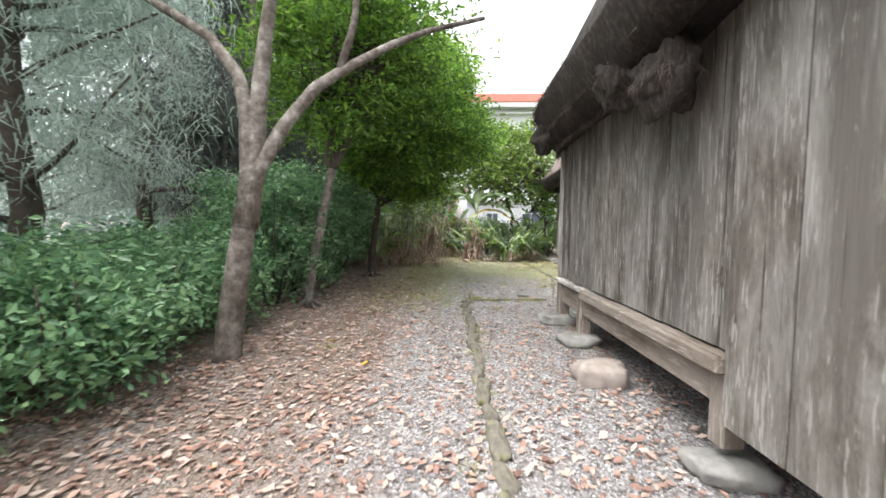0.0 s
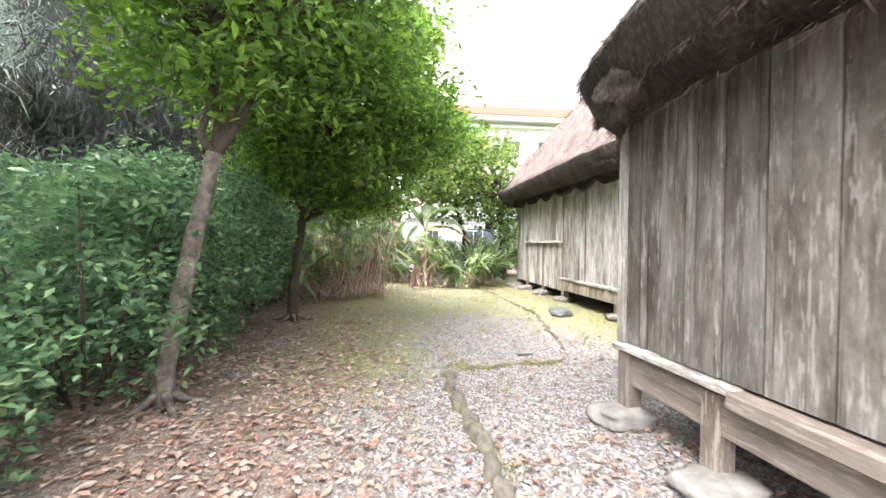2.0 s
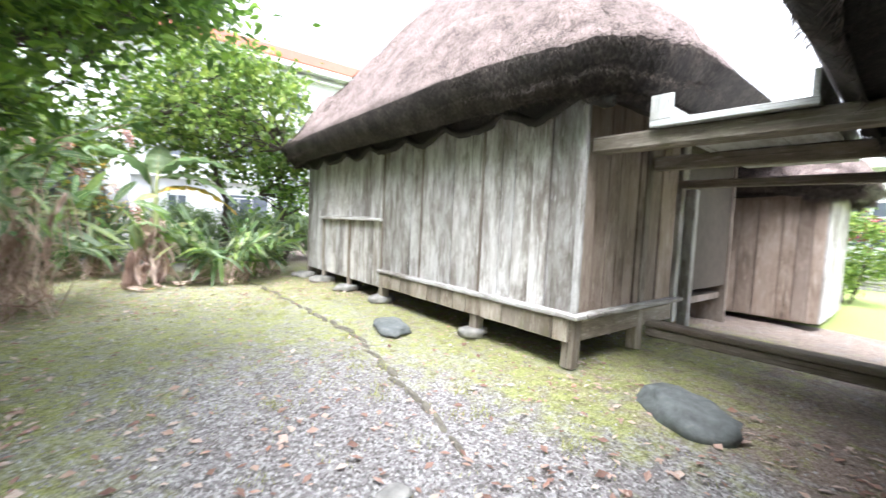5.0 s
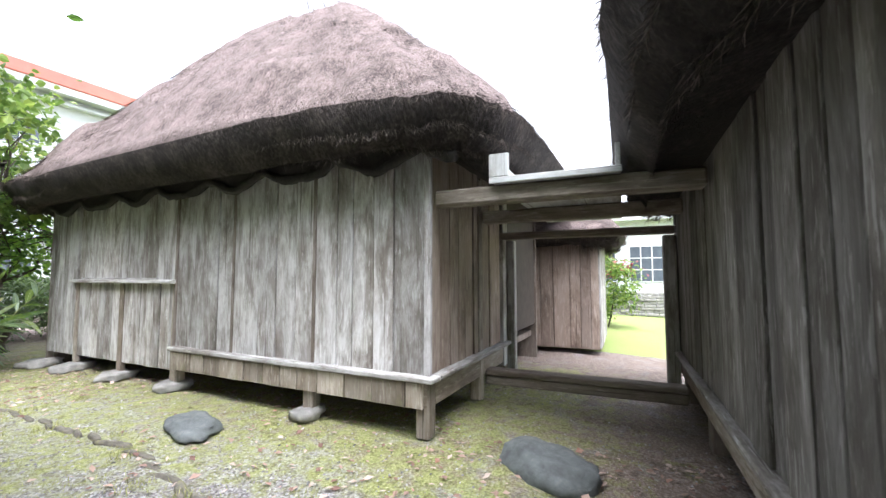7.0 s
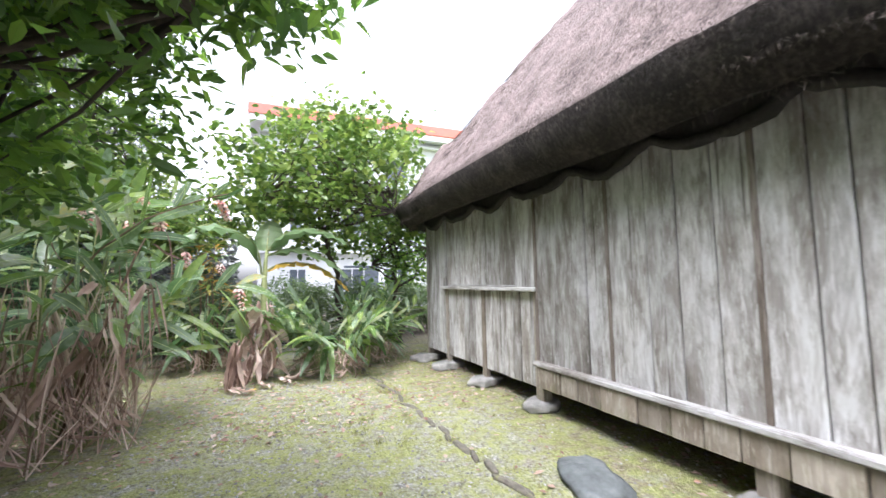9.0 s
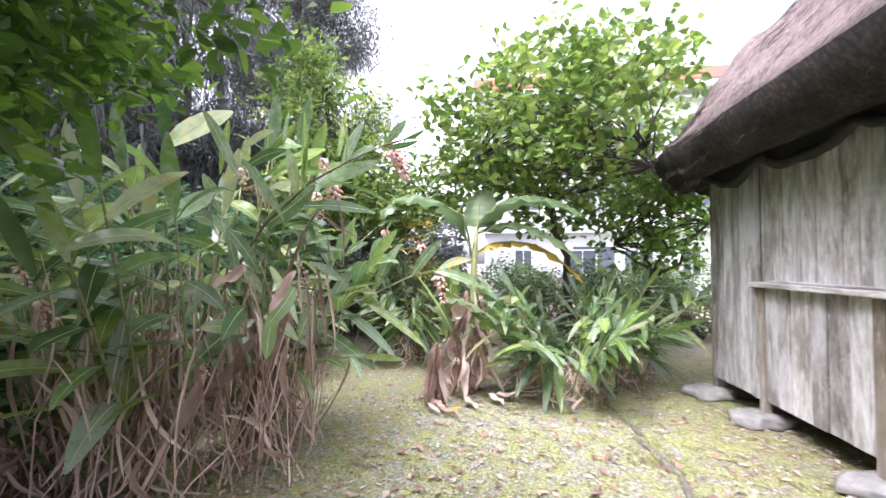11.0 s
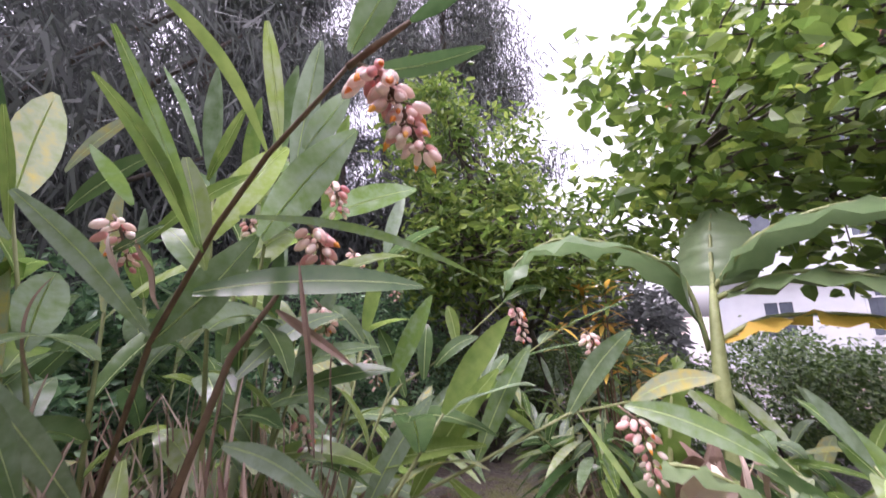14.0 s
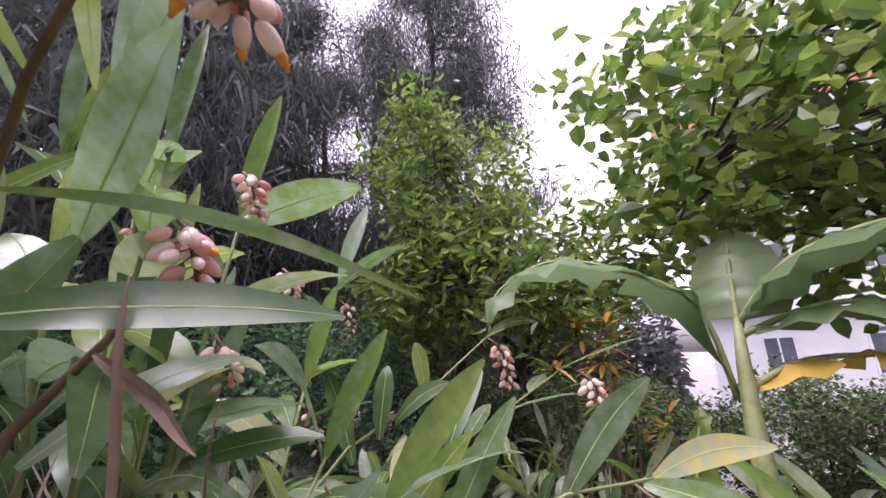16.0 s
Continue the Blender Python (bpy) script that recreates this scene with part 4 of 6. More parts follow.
def casuarina(seed, height, at, lean=0.0, mat=LEAF_PINE, dense=27):
    """A tall feathery tree: dark limbs with drooping grey-green needles."""
    rng, r2 = random.Random(seed), np.random.default_rng(seed)
    t = thing("casuarina_tree", "tall feathery grey-green casuarina with dark limbs", "tree", (at[0], at[1], ground_z(*at) - 0.05), rng.uniform(0, 360), "casuarina trees behind the garden")
    top = Vector((lean, 0, height))
    trunk = bent((0, 0, 0), top, 7, 0.18, rng)
    limb("trunk", t, trunk, 0.20, 0.03, BARK_DARK, rng, 9)
    pts = []
    for k in range(38):
        s = rng.uniform(0.10, 0.97)
        p = Vector((0, 0, 0)).lerp(top, s)
        a = rng.uniform(0, 6.28)
        L = (1 - s * 0.72) * height * rng.uniform(0.2, 0.36)
        e = p + Vector((math.cos(a) * L, math.sin(a) * L, rng.uniform(0.1, 0.55) * L))
        limb("branch", t, bent(p, e, 4, 0.12, rng), 0.055 * (1.2 - s), 0.012, BARK_DARK, rng, 6)
        for q in range(20):
            c = p.lerp(e, rng.uniform(0.25, 1.08)) + Vector((rng.gauss(0, 0.28), rng.gauss(0, 0.28), rng.gauss(0, 0.2)))
            pts += [c] * dense
    pts = np.array([tuple(p) for p in pts])
    n = len(pts)
    pts = pts + r2.normal(size=(n, 3)) * np.array([0.26, 0.26, 0.2])
    d = r2.normal(size=(n, 3)) * 0.55 + np.array([0, 0, -0.75])
    d /= np.linalg.norm(d, axis=1)[:, None]
    s = np.cross(d, r2.normal(size=(n, 3)))
    s /= np.linalg.norm(s, axis=1)[:, None]
    L = r2.uniform(0.14, 0.34, n)[:, None]
    m = Mesh()
    m.v = np.stack([pts - s * 0.013, pts + s * 0.013, pts + d * L], 1).reshape(-1, 3).tolist()
    i = np.arange(n) * 3
    m.f = np.stack([i, i + 1, i + 2], 1).tolist()
    part("crown", m, mat, t, "drooping grey-green needles")
    return t


PINES = [casuarina(51, 8.5, (-5.6, 5.2), 0.5), casuarina(52, 10.0, (-7.0, 9.5), -0.4), casuarina(53, 9.6, (-6.0, 19.5), 0.3, LEAF_PINE_SHADED, 40)]
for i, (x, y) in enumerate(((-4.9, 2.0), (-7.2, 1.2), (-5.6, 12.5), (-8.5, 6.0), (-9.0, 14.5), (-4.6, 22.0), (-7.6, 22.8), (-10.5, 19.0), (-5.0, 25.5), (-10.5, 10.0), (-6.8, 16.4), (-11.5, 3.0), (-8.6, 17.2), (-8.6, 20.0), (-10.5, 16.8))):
    # trees beyond y = 11 take the needles with shade painted in
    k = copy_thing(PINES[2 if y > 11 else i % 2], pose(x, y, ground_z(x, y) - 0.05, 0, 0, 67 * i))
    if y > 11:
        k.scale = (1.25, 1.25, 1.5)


def shrub(seed, radius, height, mat, leaves, size, label, group, at, aspect=0.5, clumps=70):
    rng = random.Random(seed)
    t = thing("shrub", label, "shrub", (at[0], at[1], ground_z(*at)), rng.uniform(0, 360), group)
    for k in range(7):
        a = rng.uniform(0, 6.28)
        limb("stem", t, bent((math.cos(a) * 0.08, math.sin(a) * 0.08, -0.05), (math.cos(a) * radius * 0.6, math.sin(a) * radius * 0.6, height * rng.uniform(0.5, 0.85)), 4, 0.05, rng), 0.02, 0.006, BARK_DARK, rng, 6)
    crown(t, (0, 0, height * 0.52), (radius, radius, height * 0.52), clumps, leaves, size, mat, seed, 0.15, 0.3, aspect, name="foliage")
    return t


HEDGE = "dark shrubs along the path"
H1 = shrub(61, 0.75, 1.15, LEAF_HEDGE, 3800, 0.085, "dense dark green shrub of the hedge", HEDGE, (-3.05, 1.6))
H2 = shrub(62, 0.9, 2.1, LEAF_HEDGE, 5200, 0.09, "tall dark green shrub of the hedge", HEDGE, (-2.75, 6.4))
H3 = shrub(63, 1.0, 2.7, LEAF_HEDGE, 6200, 0.09, "tall dense green hedge shrub", HEDGE, (-3.0, 9.3))
for i, (x, y, k) in enumerate(((-3.3, 0.2, 0), (-2.95, 2.9, 0), (-3.05, 3.9, 0), (-4.1, 2.3, 0), (-4.3, 0.9, 0), (-4.2, 3.8, 0), (-3.6, -1.2, 0), (-3.0, 5.1, 0), (-4.2, 5.2, 0), (-5.3, 3.3, 0),
                                (-2.9, 7.5, 1), (-4.2, 7.0, 0), (-2.75, 8.4, 1), (-4.5, 8.6, 1), (-2.75, 10.6, 2), (-3.2, 11.8, 2), (-3.0, 13.0, 2), (-4.4, 10.2, 2), (-3.2, 14.4, 2), (-4.6, 12.6, 2), (-3.3, 15.9, 2),
                                (-3.0, 17.6, 2), (-5.6, 0.6, 0), (-5.2, -1.0, 0), (-4.9, 14.9, 2))):
    copy_thing((H1, H2, H3)[k], pose(x, y, ground_z(x, y), 0, 0, 47 * i))

BACK = "clipped green bushes behind the garden"
B1 = shrub(71, 0.95, 1.75, LEAF_BACK, 6500, 0.075, "fresh green bush at the garden's end", BACK, (-2.2, 18.6))
for i, (x, y) in enumerate(((-0.9, 19.4), (0.5, 19.2), (1.9, 19.6), (3.3, 19.0), (4.7, 19.4), (6.2, 19.6), (-0.2, 20.6), (2.6, 20.9), (-2.0, 20.2), (5.3, 20.8), (7.8, 20.2))):
    copy_thing(B1, pose(x, y, ground_z(x, y), 0, 0, 61 * i))


def branching_tree(label, base, fork, centre, radii, seed, leaves, clumps, size, mat, tips, r=0.12, aspect=0.75, hollow=0.25):
    rng = random.Random(seed)
    t = thing("tree", label, "tree")
    z = ground_z(base[0], base[1])
    limb("trunk", t, bent((base[0], base[1], z - 0.1), fork, 6, 0.11, rng), r, r * 0.7, BARK_DARK, rng, 10)
    for p in tips:
        limb("branch", t, bent(fork, p, 6, 0.13, rng), r * 0.5, 0.014, BARK_DARK, rng, 7)
    crown(t, centre, radii, clumps, leaves, size, mat, seed, 0.22, hollow, aspect, "uneven crown of broad leaves", tips, BARK_DARK)


branching_tree("wide tree with round green leaves and crooked dark limbs", (3.25, 18.3), (2.5, 17.15, 3.05), (2.75, 17.2, 4.2), (2.35, 2.1, 1.65), 81, 6000, 190, 0.15, LEAF_BRIGHT,
               [(1.2, 16.8, 3.7), (1.7, 17.6, 4.2), (2.6, 16.4, 4.4), (3.4, 17.8, 4.5), (4.0, 16.9, 3.9), (2.4, 17.3, 5.0), (3.0, 16.0, 3.8), (1.0, 17.3, 3.5), (3.8, 16.2, 3.4)], 0.075)
branching_tree("crooked shrubby tree beside the end of the house", (4.6, 18.0), (4.3, 17.6, 1.7), (4.5, 17.6, 2.9), (1.3, 1.2, 1.1), 82, 1900, 90, 0.12, LEAF_TREE,
               [(3.6, 17.3, 2.3), (4.0, 17.0, 2.9), (4.9, 17.8, 3.2), (5.2, 17.3, 2.7)], 0.07)
branching_tree("upright young tree with fresh green leaflets", (-1.7, 18.3), (-1.75, 18.1, 3.0), (-1.8, 17.9, 4.5), (1.25, 1.2, 1.9), 83, 5200, 110, 0.14, LEAF_BRIGHT,
               [(-2.2, 17.6, 3.9), (-1.6, 17.8, 4.6), (-1.2, 18.2, 4.2), (-1.9, 18.1, 5.6), (-2.5, 18.4, 4.4)], 0.08, 0.42)
branching_tree("low spreading tree with pointed green leaflets", (-0.6, 18.4), (-0.9, 18.0, 2.2), (-1.1, 17.6, 3.2), (1.9, 1.2, 0.9), 84, 3600, 80, 0.15, LEAF_BRIGHT,
               [(-2.4, 17.3, 3.4), (-1.7, 17.6, 3.6), (-0.3, 17.5, 3.5), (0.3, 17.8, 3.1), (-1.0, 17.8, 3.8)], 0.06, 0.42)


# ---- shell ginger ----
def raceme(name_parent, top, drop, count, seed, open_tips=0.3, size=0.034, swing=0.35, single=False):
    """A hanging spray of pale waxy buds, some open at the tip."""
    rng = random.Random(seed)
    stalk, buds, tips = Mesh(), Mesh(), Mesh()
    top = Vector(top)
    end = top + Vector((drop * swing, drop * swing * 0.5, -drop))
    pts = [top, top + Vector((drop * 0.28, 0, -drop * 0.2)), top.lerp(end, 0.6) + Vector((drop * 0.1, 0, 0)), end]
    stalk.tube(pts, [0.006, 0.006, 0.005, 0.003], 6)
    singles = []
    for k in range(count):
        s = 0.15 + 0.85 * k / count
        i = min(2, int(s * 3))
        c = pts[i].lerp(pts[i + 1], s * 3 - i)
        a = k * 2.4
        d = Vector((math.cos(a), math.sin(a), -0.55 + rng.uniform(-0.3, 0.3))).normalized()
        w = size * rng.uniform(0.75, 1.15) * (1.15 - 0.45 * s)
        b0, b1 = c + d * w * rng.uniform(0.5, 1.5), Vector()
        b1 = b0 + d * w * 1.6 - Vector((0, 0, w * 0.3))
        stalk.tube([c, b0], 0.0025, 4)
        one = Mesh()
        (one if single else buds).tube([b0, b0.lerp(b1, 0.12), b0.lerp(b1, 0.35), b0.lerp(b1, 0.62), b0.lerp(b1, 0.85), b1], [w * 0.12, w * 0.34, w * 0.48, w * 0.47, w * 0.33, w * 0.10], 9)
        singles.append(one)
        if rng.random() < open_tips:
            tips.tube([b0.lerp(b1, 0.78), b0.lerp(b1, 1.0), b0.lerp(b1, 1.28) - Vector((0, 0, w * 0.2))], [w * 0.27, w * 0.30, w * 0.05], 7)
    p = part("flower_spray", stalk, STEM_BROWN, name_parent, "drooping spray of pale pink buds", True)
    if single:
        for one in singles:
            part("bud", one, PETAL, p, "", True)
    else:
        part("bud_mass", buds, PETAL, p, "waxy pinkish-white buds", True)["kind"] = "stuff"
    if tips.v:
        part("petal_mass", tips, PETAL_TIP, p, "orange-red petal tips", True)["kind"] = "stuff"


def cane(clump, pts, r, leaves, rng, length=0.55, width=0.1, start=0.3, droop=0.25, mat=LEAF_GINGER, stem=STEM, terminal=True, plane=None):
    """A leafy cane: long leaves in two ranks along a bending stem."""
    pts = [Vector(p) for p in pts]
    m = Mesh()
    n = len(pts) - 1
    m.tube(pts, [r * (1 - 0.6 * i / n) for i in range(n + 1)], 7)
    c = part("cane", m, stem, clump, "", True)
    lm = Mesh()
    a0 = rng.uniform(0, 6.28) if plane is None else plane
    for k in range(leaves):
        s = start + (1 - start) * k / max(1, leaves - 1) * 0.97
        i = min(n - 1, int(s * n))
        p = pts[i].lerp(pts[i + 1], s * n - i)
        d = (pts[i + 1] - pts[i]).normalized()
        side = Vector((math.cos(a0), math.sin(a0), 0))
        side = (side - d * side.dot(d)).normalized() * (1 if k % 2 else -1)
        out = (side * rng.uniform(0.7, 1.0) + d * rng.uniform(0.5, 0.95)).normalized()
        L = length * rng.uniform(0.75, 1.15)
        lm.blade(p, p + out * L, width * rng.uniform(0.8, 1.15), droop * rng.uniform(0.5, 1.6), Vector((0, 0, 1)) + d.cross(side) * rng.uniform(-0.6, 0.6), 6, rng.uniform(0.1, 0.3), 0.02, True)
    if terminal:
        d = (pts[-1] - pts[-2]).normalized()
        lm.blade(pts[-1], pts[-1] + d * length * 0.9, width * 0.7, 0.1, (0.3, -1, 0.2), 6, 0.3)
    part("leaves", lm, mat, c, "long glossy lance-shaped leaves", True)
    return c


def arc(base, tip, rise, n=6):
    base, tip = Vector(base), Vector(tip)
    return [base.lerp(tip, i / n) + Vector((0, 0, rise * math.sin(math.pi * i / n))) for i in range(n + 1)]


def dead_skirt(clump, cx, cy, rx, ry, count, rng, zlo=0.25, zhi=1.35, label="dry brown hanging leaf sheaths", lean=0.25, width=0.035):
    """Dry stalks and withered leaves hanging round the foot of a clump."""
    st, lf = Mesh(), Mesh()
    for _ in range(count):
        a, q = rng.uniform(0, 6.28), rng.uniform(0.3, 1.0) ** 0.6
        x, y = cx + math.cos(a) * rx * q, cy + math.sin(a) * ry * q
        z = ground_z(x, y)
        top = Vector((x + rng.uniform(-lean, lean), y + rng.uniform(-lean, lean), z + rng.uniform(zlo, zhi)))
        foot = Vector((x + math.cos(a) * rng.uniform(0, 0.3), y + math.sin(a) * rng.uniform(0, 0.3), z + rng.uniform(-0.02, 0.12)))
        if rng.random() < 0.35:
            st.tube([foot, foot.lerp(top, 0.5) + Vector((rng.uniform(-0.12, 0.12), rng.uniform(-0.12, 0.12), 0)), top], [0.007, 0.006, 0.003], 5)
        else:
            lf.blade(top, foot.lerp(top, rng.uniform(0, 0.5)), width * rng.uniform(0.35, 1.5), rng.uniform(-0.1, 0.1), (rng.uniform(-1, 1), rng.uniform(-1, 1), 0.1), 7, rng.uniform(0.2, 1.2), 0.3, curl=Vector((rng.gauss(0, 0.09), rng.gauss(0, 0.09), 0)))
    part("dry_stalk_mass", st, LEAF_DEAD, clump, "dry brown stalks")["kind"] = "stuff"
    part("dry_leaf_mass", lf, LEAF_DEAD, clump, label)["kind"] = "stuff"


def green_leaf(plant, base, tip, width, normal=(0.35, -0.85, 0.35), bow=(0, 0, 0.04), droop=0.0):
    """One long glossy leaf, with its pale rib where the blade is broad."""
    m = Mesh()
    m.blade(base, tip, width, droop, normal, 13, 0.17, 0.025, width > 0.045, Vector(bow))
    part("leaf", m, LEAF_GINGER, plant, "", True)


def dry_leaf(plant, base, tip, width, rng):
    """One withered leaf, curled and creased."""
    m = Mesh()
    m.blade(base, tip, width * 0.75, 0.03, (0.45 + rng.uniform(-0.4, 0.4), -0.8, 0.3), 16, rng.uniform(0.4, 1.2), 0.35, False, Vector((rng.gauss(0, 0.025), rng.gauss(0, 0.025), 0)))
    part("withered_leaf", m, LEAF_DEAD, plant, "curled pinkish-brown withered leaf")


def ginger_large():
    rng = random.Random(91)
    g = thing("ginger_clump", "large shell ginger clump with dry stalks and flower sprays", "plant")
    for k in range(38):
        a, q = rng.uniform(0, 6.28), rng.uniform(0, 1) ** 0.5
        x, y = -1.35 + math.cos(a) * 0.8 * q, 13.5 + math.sin(a) * 0.85 * q
        lean = Vector((math.cos(a) * q * 0.8 + rng.uniform(-0.3, 0.3), math.sin(a) * q * 0.8 + rng.uniform(-0.3, 0.3), 0))
        h = rng.uniform(1.6, 2.75)
        b = Vector((x, y, ground_z(x, y) - 0.03))
        t = b + lean + Vector((0, 0, h))
        if t.x > -0.35 and t.y < 13.6:
            t.x = -0.5
        cane(g, [b, b.lerp(t, 0.35) - lean * 0.1, b.lerp(t, 0.7) - lean * 0.05, t], 0.016, rng.randint(6, 9), rng, 0.62, 0.155, 0.36, 0.35)
        if k % 4 == 0:
            raceme(g, t - Vector((0, 0, 0.1)), 0.2, 16, k, 0.1, 0.022)
    # the cane that reaches over the path with its flowers
    c = cane(g, [(-1.3, 13.3, 0.35), (-0.95, 13.22, 1.55), (-0.451, 13.185, 2.285), (-0.07, 13.177, 2.623), (0.232, 13.139, 2.764), (0.424, 13.134, 2.846), (0.552, 13.121, 2.892)], 0.0125, 0, rng, stem=STEM_BROWN, terminal=False)
    sh = Mesh()
    sh.tube([(0.545, 13.123, 2.888), (0.63, 13.135, 2.92), (0.707, 13.147, 2.946)], [0.009, 0.008, 0.005], 7)
    part("sheath", sh, STEM_BROWN, c, "brown rolled leaf sheath", True)
    near = (0.45, -0.75, -0.45)
    green_leaf(c, (-0.055, 13.318, 2.612), (0.472, 13.228, 2.8), 0.125, near, (0.0, 0.0, 0.02), 0.0)
    green_leaf(c, (0.228, 13.262, 2.827), (0.434, 13.243, 2.93), 0.075, near, (0, 0, 0), 0.0)
    green_leaf(c, (-0.102, 13.141, 2.426), (0.328, 13.706, 2.438), 0.125, (0.5, -0.6, 0.5), (0, 0, 0.03), 0.0)
    green_leaf(c, (0.106, 13.145, 2.621), (0.581, 13.636, 2.448), 0.03, (0.45, -0.8, 0.2), (0, 0, 0.05), 0.0)
    green_leaf(c, (0.565, 13.112, 2.911), (0.72, 13.118, 3.085), 0.075, near, (0, 0, 0), 0.0)
    green_leaf(c, (0.707, 13.147, 2.946), (0.856, 13.198, 3.034), 0.034, near, (0, 0, -0.01), 0.0)
    green_leaf(c, (0.545, 13.152, 2.89), (0.773, 13.383, 3.002), 0.05, near, (0, 0, -0.015), 0.0)
    green_leaf(c, (0.235, 13.136, 2.774), (0.325, 12.802, 2.985), 0.034, (0.8, 0.2, -0.5), (0.02, 0, 0.04), 0.0)
    green_leaf(c, (-0.14, 13.16, 2.572), (0.08, 12.805, 2.889), 0.05, (0.8, -0.1, -0.5), (0, 0, 0.05), 0.0)
    green_leaf(c, (-0.453, 13.183, 2.28), (-0.095, 13.336, 2.63), 0.15, (0.6, -0.7, -0.2), (0, 0, -0.02), 0.0)
    green_leaf(c, (-0.267, 13.029, 2.701), (-0.061, 12.856, 2.803), 0.045, (0.7, -0.4, -0.4), (0, 0, 0), 0.1)
    green_leaf(c, (-0.334, 13.252, 2.955), (-0.191, 13.048, 3.149), 0.03, near, (0, 0, 0.03), 0.0)
    green_leaf(c, (-0.459, 13.144, 2.624), (-0.178, 13.37, 2.903), 0.075, (0.5, -0.8, 0.3), (0, 0, 0.03), 0.05)
    green_leaf(c, (-0.488, 13.244, 2.841), (-0.345, 13.059, 3.077), 0.05, near, (0, 0, 0), 0.0)
    green_leaf(c, (-0.518, 13.372, 2.938), (-0.265, 13.377, 3.211), 0.06, (0.6, -0.7, 0.2), (0, 0, 0), 0.05)
    green_leaf(c, (-0.588, 13.07, 2.573), (-0.38, 13.17, 2.71), 0.07, (0.5, -0.6, 0.6), (0, 0, 0), 0.1)
    green_leaf(c, (-0.164, 13.327, 2.16), (-0.185, 13.819, 2.42), 0.09, (0.6, -0.5, 0.6), (0, 0, 0.04), 0.1)
    green_leaf(c, (-0.05, 12.9, 1.8), (-0.05, 12.5, 1.52), 0.11, (0.6, -0.4, 0.7), (0, 0, 0), -0.1)
    green_leaf(c, (-0.25, 12.95, 1.6), (-0.1, 12.6, 1.3), 0.1, (0.6, -0.4, 0.7), (0, 0, 0), -0.1)
    green_leaf(c, (-0.35, 13.1, 1.95), (-0.05, 12.95, 1.6), 0.08, (0.4, -0.5, 0.8), (0, 0, 0), 0.15)
    green_leaf(c, (-0.6, 13.1, 1.75), (-0.5, 12.75, 2.35), 0.09, (0.8, -0.4, 0.4), (0, 0, 0), 0.08)
    green_leaf(c, (-0.7, 13.15, 1.65), (-0.35, 12.85, 1.35), 0.09, (0.3, -0.4, 0.9), (0, 0, 0), 0.2)
    # leaves of the canes that stand foremost in the clump
    green_leaf(g, (-0.456, 12.444, 2.94), (-0.454, 12.818, 2.59), 0.085, (0.62, -0.72, 0.3), (0, 0, 0.025))
    green_leaf(g, (-0.417, 12.799, 2.723), (-0.241, 13.095, 2.309), 0.075, (0.62, -0.72, 0.3), (0, 0, 0.025))
    green_leaf(g, (0.028, 12.846, 3.062), (-0.105, 13.162, 2.55), 0.05, (0.62, -0.72, 0.3), (0, 0, 0.025))
    green_leaf(g, (-0.482, 12.92, 2.828), (-0.298, 13.033, 3.007), 0.06, (0.62, -0.72, 0.3), (0, 0, 0.025))
    green_leaf(g, (-0.467, 12.929, 2.691), (-0.213, 13.06, 2.858), 0.09, (0.62, -0.72, 0.3), (0, 0, 0.025))
    green_leaf(g, (-0.247, 13.159, 2.895), (-0.203, 13.225, 2.511), 0.09, (0.62, -0.72, 0.3), (0, 0, 0.025))
    green_leaf(g, (-0.5, 12.77, 2.996), (-0.61, 12.845, 2.625), 0.05, (0.62, -0.72, 0.3), (0, 0, 0.025))
    green_leaf(g, (-0.499, 12.782, 2.212), (-0.316, 12.883, 1.902), 0.09, (0.62, -0.72, 0.3), (0, 0, 0.025))
    green_leaf(g, (-0.654, 12.509, 2.139), (-0.506, 12.79, 2.035), 0.08, (0.62, -0.72, 0.3), (0, 0, 0.025))
    green_leaf(g, (-0.47, 12.401, 2.258), (-0.422, 12.512, 2.222), 0.1, (0.62, -0.72, 0.3), (0, 0, 0.025))
    green_leaf(g, (-0.566, 12.46, 1.854), (-0.37, 12.574, 1.667), 0.1, (0.62, -0.72, 0.3), (0, 0, 0.025))
    green_leaf(g, (-0.359, 12.783, 1.667), (-0.227, 12.332, 1.518), 0.11, (0.62, -0.72, 0.3), (0, 0, 0.025))
    green_leaf(g, (-0.36, 12.333, 1.59), (-0.34, 12.747, 1.491), 0.1, (0.62, -0.72, 0.3), (0, 0, 0.025))
    green_leaf(g, (-0.104, 13.257, 1.979), (0.135, 13.43, 1.815), 0.07, (0.62, -0.72, 0.3), (0, 0, 0.025))
    green_leaf(g, (-0.271, 12.88, 1.593), (-0.035, 12.925, 1.413), 0.09, (0.62, -0.72, 0.3), (0, 0, 0.025))
    green_leaf(g, (-0.107, 13.339, 1.593), (-0.118, 13.121, 1.375), 0.1, (0.62, -0.72, 0.3), (0, 0, 0.025))
    green_leaf(g, (0.241, 13.116, 3.153), (0.143, 13.242, 2.841), 0.05, (0.62, -0.72, 0.3), (0, 0, 0.025))
    green_leaf(g, (0.156, 13.285, 2.771), (0.346, 13.219, 3.108), 0.08, (0.62, -0.72, 0.3), (0, 0, 0.025))
    dry_leaf(g, (-0.325, 13.384, 2.148), (-0.218, 13.249, 1.25), 0.022, rng)
    dry_leaf(g, (-0.279, 13.431, 2.193), (-0.083, 13.275, 1.165), 0.025, rng)
    dry_leaf(g, (-0.354, 13.168, 1.731), (-0.209, 12.963, 1.228), 0.06, rng)
    dry_leaf(g, (-0.364, 13.348, 1.922), (-0.275, 13.278, 1.452), 0.022, rng)
